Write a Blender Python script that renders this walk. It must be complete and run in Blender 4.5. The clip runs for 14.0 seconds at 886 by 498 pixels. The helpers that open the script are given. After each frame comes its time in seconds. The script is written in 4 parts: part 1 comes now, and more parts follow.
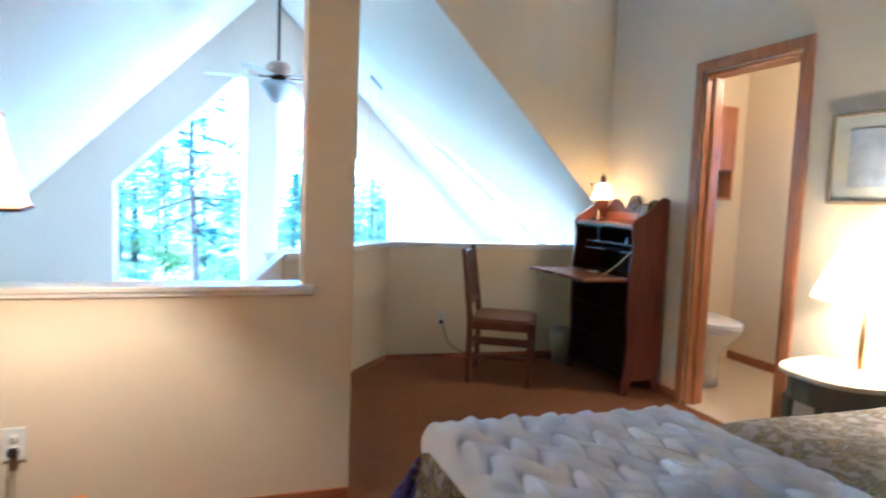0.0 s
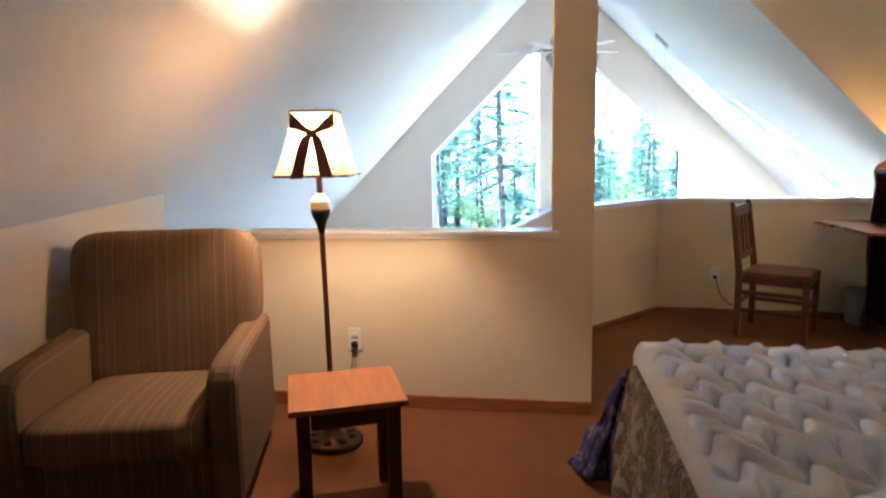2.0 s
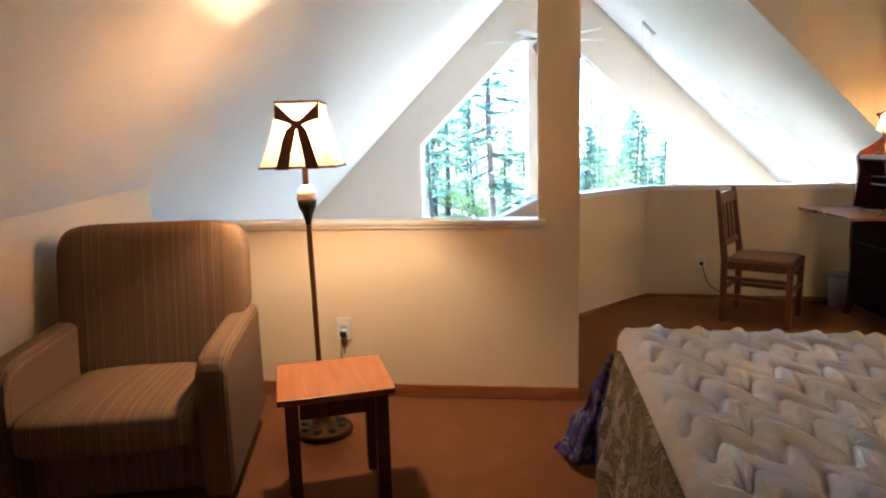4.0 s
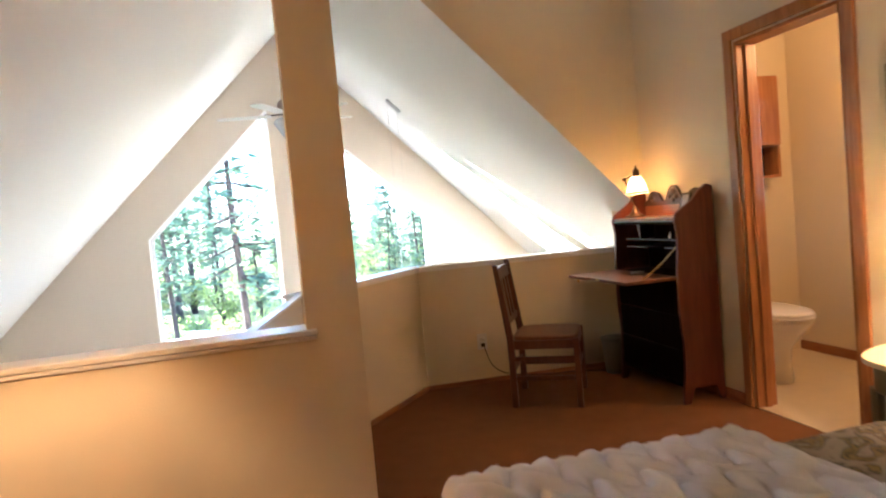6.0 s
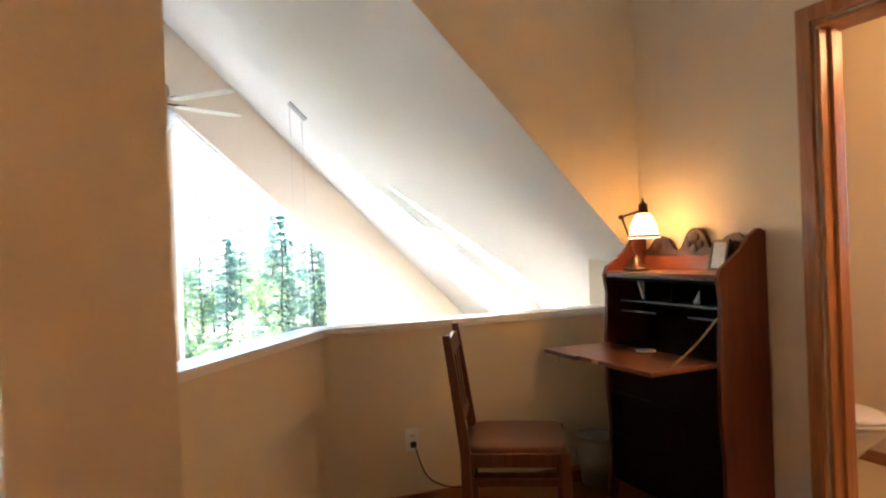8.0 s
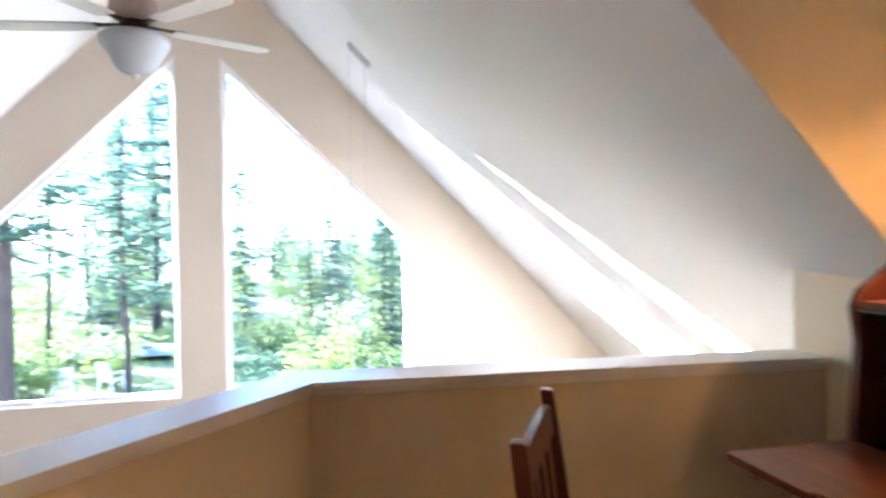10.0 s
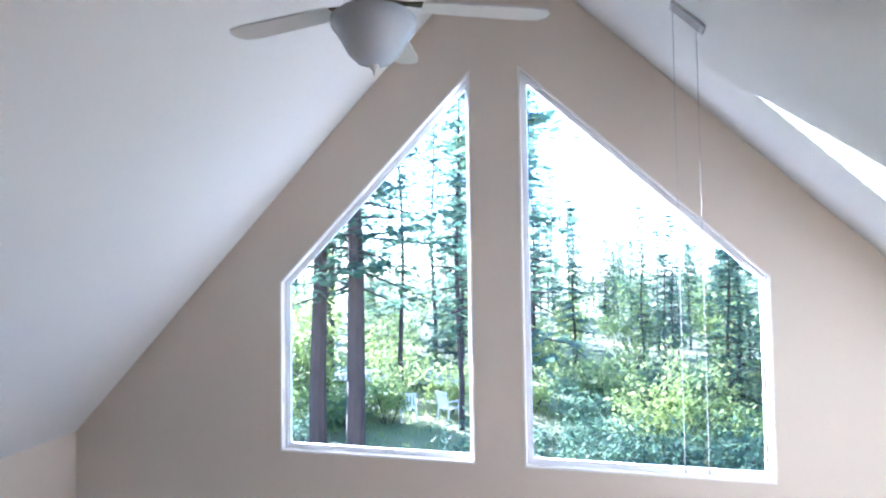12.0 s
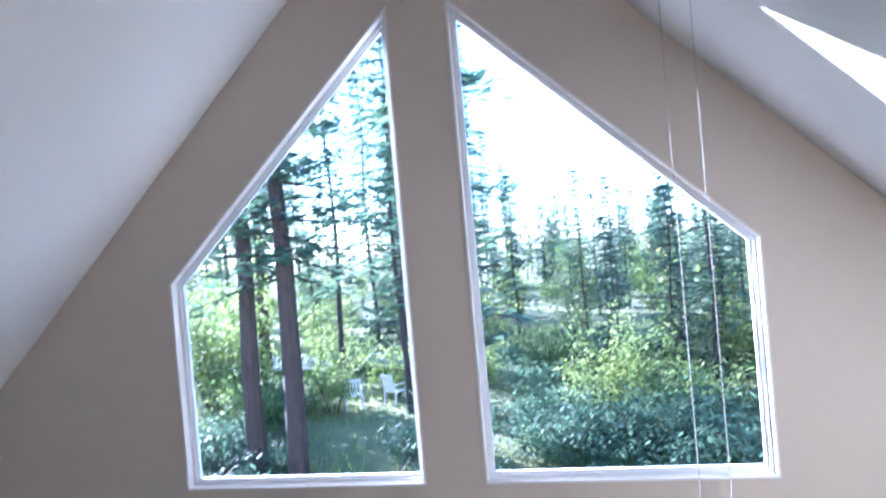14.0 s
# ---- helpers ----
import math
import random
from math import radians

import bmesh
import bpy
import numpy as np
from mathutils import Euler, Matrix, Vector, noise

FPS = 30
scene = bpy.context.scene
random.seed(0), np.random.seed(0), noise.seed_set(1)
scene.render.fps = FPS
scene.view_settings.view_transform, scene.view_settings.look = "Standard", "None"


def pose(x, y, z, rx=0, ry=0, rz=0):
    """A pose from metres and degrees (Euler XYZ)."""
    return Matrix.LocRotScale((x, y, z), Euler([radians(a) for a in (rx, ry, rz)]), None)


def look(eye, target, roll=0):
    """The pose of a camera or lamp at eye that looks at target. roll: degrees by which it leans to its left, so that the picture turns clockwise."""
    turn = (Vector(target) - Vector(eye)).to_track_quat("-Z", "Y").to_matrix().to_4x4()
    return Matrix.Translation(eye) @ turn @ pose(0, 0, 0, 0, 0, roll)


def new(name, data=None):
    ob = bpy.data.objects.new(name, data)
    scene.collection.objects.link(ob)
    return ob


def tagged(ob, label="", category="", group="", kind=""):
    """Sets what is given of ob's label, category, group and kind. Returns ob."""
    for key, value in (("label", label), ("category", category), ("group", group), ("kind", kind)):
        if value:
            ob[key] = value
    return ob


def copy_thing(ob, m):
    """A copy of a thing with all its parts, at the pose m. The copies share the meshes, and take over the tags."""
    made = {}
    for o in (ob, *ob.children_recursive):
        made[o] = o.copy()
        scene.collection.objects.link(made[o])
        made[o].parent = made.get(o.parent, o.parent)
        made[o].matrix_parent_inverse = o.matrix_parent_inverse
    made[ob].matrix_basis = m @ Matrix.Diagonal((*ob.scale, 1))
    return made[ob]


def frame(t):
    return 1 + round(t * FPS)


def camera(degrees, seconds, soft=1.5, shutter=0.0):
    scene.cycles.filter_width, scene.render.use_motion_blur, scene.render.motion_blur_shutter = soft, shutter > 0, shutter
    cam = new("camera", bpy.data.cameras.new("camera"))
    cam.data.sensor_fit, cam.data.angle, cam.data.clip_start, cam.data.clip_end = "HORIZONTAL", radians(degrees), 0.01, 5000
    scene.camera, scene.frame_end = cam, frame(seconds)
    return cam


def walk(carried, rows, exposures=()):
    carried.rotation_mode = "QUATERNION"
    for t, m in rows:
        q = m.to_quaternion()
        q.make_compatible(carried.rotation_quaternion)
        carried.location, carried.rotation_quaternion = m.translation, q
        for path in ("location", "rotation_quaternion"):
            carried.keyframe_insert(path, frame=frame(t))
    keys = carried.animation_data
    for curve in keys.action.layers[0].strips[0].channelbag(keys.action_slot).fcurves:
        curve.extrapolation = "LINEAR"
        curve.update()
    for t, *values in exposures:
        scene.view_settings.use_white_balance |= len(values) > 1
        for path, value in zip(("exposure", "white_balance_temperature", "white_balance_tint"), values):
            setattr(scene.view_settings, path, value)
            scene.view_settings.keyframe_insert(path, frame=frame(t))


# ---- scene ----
cam = camera(69.4, 14.0, soft=2.1, shutter=0.4)
PATH = [
    (0, (-0.483, -2.47, 1.249), (0.166, -0.586, 1.08), 2.2),
    (0.5, (-0.444, -2.649, 1.251), (-0.154, -0.684, 1.018), -0.6),
    (1, (-0.37, -2.833, 1.265), (-0.393, -0.835, 1.171), -0.8),
    (1.5, (-0.309, -2.925, 1.262), (-0.482, -0.939, 1.101), -0.6),
    (2, (-0.262, -2.994, 1.239), (-0.551, -1.036, 0.951), -1.0),
    (2.2, (-0.268, -2.992, 1.215), (-0.568, -1.042, 0.886), -1.4),
    (4.5, (-0.236, -3.012, 1.245), (-0.457, -1.049, 0.932), -1.6),
    (5, (-0.283, -2.772, 1.243), (-0.167, -0.783, 1.067), -1.5),
    (5.5, (-0.323, -2.549, 1.25), (0.188, -0.625, 1.058), -4.5),
    (5.8, (-0.303, -2.428, 1.242), (0.277, -0.519, 1.109), -3.7),
    (6, (-0.26, -2.276, 1.243), (0.238, -0.342, 1.135), -5.2),
    (6.5, (-0.217, -1.963, 1.24), (0.341, -0.044, 1.18), -2.1),
    (7, (-0.212, -1.608, 1.264), (0.584, 0.226, 1.309), -2.9),
    (9.3, (0.406, -0.054, 1.26), (1.215, 1.772, 1.164), -1.7),
    (9.5, (0.456, 0.059, 1.263), (1.243, 1.895, 1.174), -2.1),
    (10, (0.625, 0.39, 1.277), (1.097, 2.333, 1.233), -0.7),
    (10.5, (0.732, 0.74, 1.274), (0.679, 2.738, 1.339), -1.0),
    (11, (0.763, 1.034, 1.305), (0.507, 3.014, 1.408), -2.6),
    (11.5, (0.798, 1.26, 1.314), (0.31, 3.196, 1.434), 0.6),
    (12, (0.775, 1.506, 1.296), (0.24, 3.432, 1.374), -0.8),
    (12.5, (0.669, 1.765, 1.347), (0.302, 3.729, 1.436), -3.6),
    (13, (0.669, 2.025, 1.32), (0.223, 3.975, 1.331), -2.8),
    (13.5, (0.678, 2.26, 1.437), (0.24, 4.204, 1.279), -2.6),
    (14, (0.62, 2.299, 1.344), (0.271, 4.268, 1.333), -5.0),
]
walk(cam, [(t, look(a, b, r)) for t, a, b, r in PATH],
     exposures=[(0, 5.65, 3600, 0), (1.0, 5.4, 4050, 4), (2.0, 5.2, 4250, 6), (5, 5.35, 4900, 9), (6.5, 5.15, 5250, 13), (7.2, 5.15, 5250, 13), (9.5, 5.05, 5000, 16), (10.5, 4.6, 4850, 15), (11.5, 4.2, 4700, 17), (13, 3.85, 4600, 18), (14, 3.55, 4550, 20)])

# world, sun and window light
SUN_DIR = Vector((-1.0, 0.82, 0.36)).normalized()
world = bpy.data.worlds.new("sky")
scene.world = world
world.use_nodes = True
wn = world.node_tree
bg = wn.nodes["Background"]
sky = wn.nodes.new("ShaderNodeTexSky")
sky.sky_type, sky.sun_disc = "NISHITA", False
sky.sun_elevation = math.asin(SUN_DIR.z)
sky.sun_rotation = math.atan2(SUN_DIR.x, SUN_DIR.y)
sky.air_density, sky.dust_density, sky.ozone_density = 0.7, 0.4, 2.0
wn.links.new(sky.outputs[0], bg.inputs[0])
bg.inputs[1].default_value = 0.085
sun = new("sun", bpy.data.lights.new("sun", "SUN"))
sun.data.energy, sun.data.angle, sun.data.color = 5.0, radians(0.6), (1.0, 0.93, 0.82)
sun.matrix_world = look(SUN_DIR * 30, (0, 0, 0))


def bulb(x, y, z, power, size=0.035, color=(1.0, 0.58, 0.25)):
    d = bpy.data.lights.new("bulb", "POINT")
    d.energy, d.color, d.shadow_soft_size = power, color, size
    ob = new("bulb", d)
    ob.location = (x, y, z)


bulb(-1.11, -0.557, 1.29, 1.3)
bulb(2.05, 1.465, 1.30, 0.22, 0.025, (1.0, 0.50, 0.16))
bulb(2.06, -0.54, 1.0, 1.0)
bulb(2.9, 0.2, 2.1, 0.95, 0.08, (1.0, 0.52, 0.18))


# ---- materials ----
def mat(name, color, rough=0.8, metal=0.0, var=0.06, scale=6.0, bump=0.1, fine=90.0, spec=0.4):
    """Paint-like surface with blotches at two scales and a fine relief."""
    m = bpy.data.materials.new(name)
    m.use_nodes = True
    nt = m.node_tree
    b = nt.nodes["Principled BSDF"]
    b.inputs["Roughness"].default_value, b.inputs["Metallic"].default_value = rough, metal
    b.inputs["Specular IOR Level"].default_value = spec
    tc = nt.nodes.new("ShaderNodeTexCoord")
    n1, n2 = nt.nodes.new("ShaderNodeTexNoise"), nt.nodes.new("ShaderNodeTexNoise")
    n1.inputs["Scale"].default_value, n2.inputs["Scale"].default_value = scale, fine
    n1.inputs["Detail"].default_value = 5
    ramp = nt.nodes.new("ShaderNodeMix")
    ramp.data_type = "RGBA"
    ramp.inputs[6].default_value = (*[c * (1 - var) for c in color], 1)
    ramp.inputs[7].default_value = (*[min(1, c * (1 + var)) for c in color], 1)
    nt.links.new(tc.outputs["Object"], n1.inputs["Vector"])
    nt.links.new(tc.outputs["Object"], n2.inputs["Vector"])
    mx = nt.nodes.new("ShaderNodeMath")
    mx.operation = "MULTIPLY_ADD"
    mx.inputs[1].default_value = 0.35
    nt.links.new(n2.outputs[0], mx.inputs[0])
    nt.links.new(n1.outputs[0], mx.inputs[2])
    sb = nt.nodes.new("ShaderNodeMath")
    sb.operation = "SUBTRACT"
    sb.inputs[1].default_value = 0.17
    nt.links.new(mx.outputs[0], sb.inputs[0])
    nt.links.new(sb.outputs[0], ramp.inputs[0])
    nt.links.new(ramp.outputs[2], b.inputs["Base Color"])
    bp = nt.nodes.new("ShaderNodeBump")
    bp.inputs["Strength"].default_value, bp.inputs["Distance"].default_value = bump, 0.004
    nt.links.new(n2.outputs[0], bp.inputs["Height"])
    nt.links.new(bp.outputs[0], b.inputs["Normal"])
    return m


def wood(name, dark, light, rough=0.4, stretch=(14, 14, 1.2), spec=0.45):
    """Wood with a stretched grain along the local z axis unless told otherwise."""
    m = bpy.data.materials.new(name)
    m.use_nodes = True
    nt = m.node_tree
    b = nt.nodes["Principled BSDF"]
    b.inputs["Roughness"].default_value, b.inputs["Specular IOR Level"].default_value = rough, spec
    tc, mp = nt.nodes.new("ShaderNodeTexCoord"), nt.nodes.new("ShaderNodeMapping")
    mp.inputs["Scale"].default_value = stretch
    n = nt.nodes.new("ShaderNodeTexNoise")
    n.inputs["Scale"].default_value, n.inputs["Detail"].default_value, n.inputs["Distortion"].default_value = 3.0, 8, 0.6
    mix = nt.nodes.new("ShaderNodeValToRGB")
    mix.color_ramp.elements[0].position, mix.color_ramp.elements[1].position = 0.3, 0.7
    mix.color_ramp.elements[0].color, mix.color_ramp.elements[1].color = (*dark, 1), (*light, 1)
    bp = nt.nodes.new("ShaderNodeBump")
    bp.inputs["Strength"].default_value, bp.inputs["Distance"].default_value = 0.12, 0.003
    nt.links.new(tc.outputs["Object"], mp.inputs[0])
    nt.links.new(mp.outputs[0], n.inputs["Vector"])
    nt.links.new(n.outputs[0], mix.inputs[0])
    nt.links.new(mix.outputs[0], b.inputs["Base Color"])
    nt.links.new(n.outputs[0], bp.inputs["Height"])
    nt.links.new(bp.outputs[0], b.inputs["Normal"])
    return m


def glow_shade(name, color, strength):
    """Lamp shade lit from within: translucent cloth or glass."""
    m = bpy.data.materials.new(name)
    m.use_nodes = True
    nt = m.node_tree
    out = nt.nodes["Material Output"]
    b = nt.nodes["Principled BSDF"]
    b.inputs["Base Color"].default_value, b.inputs["Roughness"].default_value = (*color, 1), 0.8
    tr, mix = nt.nodes.new("ShaderNodeBsdfTranslucent"), nt.nodes.new("ShaderNodeMixShader")
    tr.inputs[0].default_value = (*color, 1)
    mix.inputs[0].default_value = strength
    nt.links.new(b.outputs[0], mix.inputs[1])
    nt.links.new(tr.outputs[0], mix.inputs[2])
    clear, sheer = nt.nodes.new("ShaderNodeBsdfTransparent"), nt.nodes.new("ShaderNodeMixShader")
    clear.inputs[0].default_value = (*color, 1)
    sheer.inputs[0].default_value = 0.18
    nt.links.new(mix.outputs[0], sheer.inputs[1])
    nt.links.new(clear.outputs[0], sheer.inputs[2])
    nt.links.new(sheer.outputs[0], out.inputs[0])
    return m


def leafy(name, dark, light):
    m = bpy.data.materials.new(name)
    m.use_nodes = True
    nt = m.node_tree
    out, b = nt.nodes["Material Output"], nt.nodes["Principled BSDF"]
    b.inputs["Roughness"].default_value = 0.6
    geo, oi = nt.nodes.new("ShaderNodeNewGeometry"), nt.nodes.new("ShaderNodeObjectInfo")
    ad = nt.nodes.new("ShaderNodeMath")
    ad.operation = "MULTIPLY_ADD"
    ad.inputs[1].default_value = 0.6
    sc = nt.nodes.new("ShaderNodeMath")
    sc.operation = "MULTIPLY"
    sc.inputs[1].default_value = 0.4
    nt.links.new(oi.outputs["Random"], sc.inputs[0])
    nt.links.new(geo.outputs["Random Per Island"], ad.inputs[0])
    nt.links.new(sc.outputs[0], ad.inputs[2])
    mix = nt.nodes.new("ShaderNodeMix")
    mix.data_type = "RGBA"
    mix.inputs[6].default_value, mix.inputs[7].default_value = (*dark, 1), (*light, 1)
    nt.links.new(ad.outputs[0], mix.inputs[0])
    nt.links.new(mix.outputs[2], b.inputs["Base Color"])
    tr, ms = nt.nodes.new("ShaderNodeBsdfTranslucent"), nt.nodes.new("ShaderNodeMixShader")
    ms.inputs[0].default_value = 0.6
    nt.links.new(mix.outputs[2], tr.inputs[0])
    nt.links.new(b.outputs[0], ms.inputs[1])
    nt.links.new(tr.outputs[0], ms.inputs[2])
    nt.links.new(ms.outputs[0], out.inputs[0])
    return m


def clear_glass(name):
    m = bpy.data.materials.new(name)
    m.use_nodes = True
    nt = m.node_tree
    out = nt.nodes["Material Output"]
    t, g, mix, fr = (nt.nodes.new("ShaderNodeBsdfTransparent"), nt.nodes.new("ShaderNodeBsdfGlossy"),
                     nt.nodes.new("ShaderNodeMixShader"), nt.nodes.new("ShaderNodeFresnel"))
    g.inputs["Roughness"].default_value = 0.02
    fr.inputs[0].default_value = 1.3
    nt.links.new(fr.outputs[0], mix.inputs[0])
    nt.links.new(t.outputs[0], mix.inputs[1])
    nt.links.new(g.outputs[0], mix.inputs[2])
    nt.links.new(mix.outputs[0], out.inputs[0])
    return m


WALL = mat("cream_wall_paint", (0.72, 0.62, 0.44), 0.85, var=0.03, scale=1.5, bump=0.25, fine=160)
GABLE = mat("warm_wall_paint", (0.64, 0.57, 0.475), 0.85, var=0.03, scale=1.5, bump=0.25, fine=160)
CEIL = mat("white_ceiling_paint", (0.73, 0.72, 0.68), 0.9, var=0.02, scale=1.2, bump=0.3, fine=120)
CAP = mat("white_gloss_paint", (0.80, 0.78, 0.74), 0.35, var=0.03, scale=5, bump=0.05)
CARPET = mat("brown_carpet", (0.20, 0.083, 0.030), 0.95, var=0.16, scale=9, bump=0.9, fine=420, spec=0.1)
VINYL = mat("cream_vinyl_floor", (0.60, 0.50, 0.34), 0.45, var=0.07, scale=12, bump=0.1)
TRIM = wood("stained_oak_trim", (0.22, 0.075, 0.02), (0.36, 0.14, 0.045), 0.35, (1.5, 1.5, 12))
CASING = wood("oak_casing", (0.27, 0.10, 0.03), (0.45, 0.19, 0.06), 0.35)
# unseen lower room, made dark so that less light bounces up
LOWER = wood("unseen_dark_wood", (0.11, 0.075, 0.05), (0.19, 0.13, 0.085), 0.4, (1.2, 12, 12))
VINYL_WHITE = mat("white_vinyl_frame", (0.80, 0.81, 0.82), 0.4, var=0.02, bump=0.03)
GLASS = clear_glass("window_glass")


# ---- building helpers ----
def link(name, bm, material, parent=None, label="", smooth=False, bevel=0.0):
    me = bpy.data.meshes.new(name)
    bm.normal_update()
    bm.to_mesh(me)
    bm.free()
    for m in (material if isinstance(material, (list, tuple)) else [material]):
        me.materials.append(m)
    if smooth:
        for p in me.polygons:
            p.use_smooth = True
    ob = new(name, me)
    if parent is not None:
        ob.parent = parent
    if bevel > 0:
        md = ob.modifiers.new("bevel", "BEVEL")
        md.width, md.segments, md.limit_method = bevel, 2, "ANGLE"
    if label:
        ob["label"] = label
    return ob


def part(name, bm, material, parent, label="", smooth=False, bevel=0.0):
    return link(name, bm, material, parent, label, smooth, bevel)


def thing(name, m, label, category, group="", kind=""):
    ob = new(name)
    ob.empty_display_size = 0.1
    ob.matrix_world = m
    return tagged(ob, label, category, group, kind)


def prism(bm, pts, vec):
    """A closed prism: a 3D polygon swept along vec."""
    vec = Vector(vec)
    a = [bm.verts.new(p) for p in pts]
    b = [bm.verts.new(Vector(p) + vec) for p in pts]
    n = len(pts)
    fs = [bm.faces.new(a), bm.faces.new(b[::-1])]
    for i in range(n):
        fs.append(bm.faces.new((a[i], b[i], b[(i + 1) % n], a[(i + 1) % n])))
    bmesh.ops.recalc_face_normals(bm, faces=fs)
    return bm


def box(bm, x0, y0, z0, x1, y1, z1):
    return prism(bm, [(x0, y0, z0), (x1, y0, z0), (x1, y1, z0), (x0, y1, z0)], (0, 0, z1 - z0))


def flat(bm, pts2, z0, z1):
    return prism(bm, [(x, y, z0) for x, y in pts2], (0, 0, z1 - z0))


def tube(bm, a, b, r0, r1=None, n=10):
    """A tapered round bar from a to b."""
    a, b = Vector(a), Vector(b)
    r1 = r0 if r1 is None else r1
    q = (b - a).to_track_quat("Z", "Y")
    va = [bm.verts.new(a + q @ Vector((r0 * math.cos(k * 6.2832 / n), r0 * math.sin(k * 6.2832 / n), 0))) for k in range(n)]
    vb = [bm.verts.new(b + q @ Vector((r1 * math.cos(k * 6.2832 / n), r1 * math.sin(k * 6.2832 / n), 0))) for k in range(n)]
    for k in range(n):
        bm.faces.new((va[k], va[(k + 1) % n], vb[(k + 1) % n], vb[k]))
    bm.faces.new(va[::-1])
    bm.faces.new(vb)
    return bm


def lathe(bm, prof, n=24, squash=(1, 1), at=(0, 0)):
    """A turned shape from (radius, height) pairs."""
    rings = []
    for r, z in prof:
        if r < 1e-5:
            rings.append([bm.verts.new((at[0], at[1], z))])
        else:
            rings.append([bm.verts.new((at[0] + r * squash[0] * math.cos(k * 2 * math.pi / n),
                                        at[1] + r * squash[1] * math.sin(k * 2 * math.pi / n), z)) for k in range(n)])
    for p, q in zip(rings, rings[1:]):
        for k in range(n):
            k2 = (k + 1) % n
            if len(p) == 1 and len(q) == 1:
                continue
            if len(p) == 1:
                bm.faces.new((p[0], q[k2], q[k]))
            elif len(q) == 1:
                bm.faces.new((p[k], p[k2], q[0]))
            else:
                bm.faces.new((p[k], p[k2], q[k2], q[k]))
    return bm


def B():
    return bmesh.new()


# ---- large structure ----
R, L, O, G = 2.25, -2.2, 1.72, 5.84        # right wall, left knee wall, dormer end wall, gable wall
CAP_Z = 0.885
SEG = [(-0.16, 1.19), (0.68, 2.15), (2.25, 2.04)]   # inner line of the overlook wall


def roof(x, y):
    return 3.37 + 0.065 * (y - 1.7) - abs(x)


structure = dict(kind="structure")
bm = flat(B(), [(L, -7.4), (R, -7.4), (R, 2.04), (0.68, 2.15), (-0.16, 1.19), (-0.37, 0.0), (L, 0.0)], -0.25, 0.0)
tagged(link("floor", bm, CARPET), "worn brown wall-to-wall carpet of the loft", "floor", **structure)
bm = flat(B(), [(R, -1.2), (3.6, -1.2), (3.6, 1.75), (R, 1.75)], -0.25, 0.004)
tagged(link("floor_bathroom", bm, VINYL), "cream sheet vinyl floor of the bathroom", "floor", **structure)
bm = flat(B(), [(-3.9, 0.0), (3.9, 0.0), (3.9, G), (-3.9, G)], -2.9, -2.75)
tagged(link("floor_lower", bm, LOWER), "unseen brown floor below the loft, dark to cut bounced light", "floor", **structure)


def slope(name, x0, x1, y0, y1):
    t = 0.2
    bm = prism(B(), [(x0, y0, roof(x0, y0)), (x1, y0, roof(x1, y0)), (x1, y1, roof(x1, y1)), (x0, y1, roof(x0, y1))], (0, 0, t))
    return tagged(link(name, bm, CEIL), "smooth white sloping attic ceiling", "ceiling", **structure)


slope("ceiling_left", -4.0, 0.0, -7.4, G)
slope("ceiling_right", 0.0, 4.0, O + 0.004, G)
bm = prism(B(), [(0, -7.4, 3.36), (R + 0.12, -7.4, 3.1), (R + 0.12, O, 3.1), (0, O, 3.36)], (0, 0, 0.15))
tagged(link("ceiling_dormer", bm, CEIL), "plain white ceiling over the bedroom dormer", "ceiling", **structure)

# upright infill between the ridge and the dormer ceiling, unseen, blocks sky light
bm = prism(B(), [(0.004, -7.4, roof(0, -7.4) - 0.01), (0.004, O, roof(0, O) - 0.012), (0.004, O, 3.45), (0.004, -7.4, 3.45)], (0.09, 0, 0))
tagged(link("wall_ridge_infill", bm, WALL), "unseen infill above the ridge, blocks sky light", "wall", **structure)

# dormer end wall: the triangle beside the right slope
bm = prism(B(), [(0.0, O, roof(0, O) + 0.001), (R, O, roof(R, O) + 0.001), (R, O, 3.09), (0.02, O, 3.355)], (0, 0.003, 0))
tagged(link("wall_dormer_end", bm, WALL), "cream painted triangular wall beside the slope", "wall", **structure)

# right wall with the bathroom door opening
D0, D1, DH = 0.045, 0.735, 2.035
bm = B()
box(bm, R, -7.4, 0, R + 0.12, D0, 3.12)
box(bm, R, D1, 0, R + 0.12, O + 0.12, 3.12)
box(bm, R, D0, DH, R + 0.12, D1, 3.12)
tagged(link("wall_east", bm, WALL), "cream painted bedroom wall with a bathroom doorway", "wall", **structure)
bm = prism(B(), [(R, O + 0.12, 0), (R, 2.17, 0), (R, 2.17, roof(R, 2.17) + 0.01), (R, O + 0.12, roof(R, O + 0.12) + 0.01)], (0.12, 0, 0))
tagged(link("wall_knee_east", bm, WALL), "short cream knee wall under the slope", "wall", **structure)
bm = prism(B(), [(L, -7.4, 0), (L, 0.12, 0), (L, 0.12, roof(L, 0.12) + 0.01), (L, -7.4, roof(L, -7.4) + 0.01)], (-0.12, 0, 0))
tagged(link("wall_knee_west", bm, WALL), "low cream knee wall under the left slope", "wall", **structure)
bm = prism(B(), [(-4.0, -7.4, 0), (R + 0.12, -7.4, 0), (R + 0.12, -7.4, 3.3), (0, -7.4, 3.5), (-4, -7.4, 0.1)], (0, -0.12, 0))
tagged(link("wall_south", bm, WALL), "plain cream wall behind the bedroom", "wall", **structure)

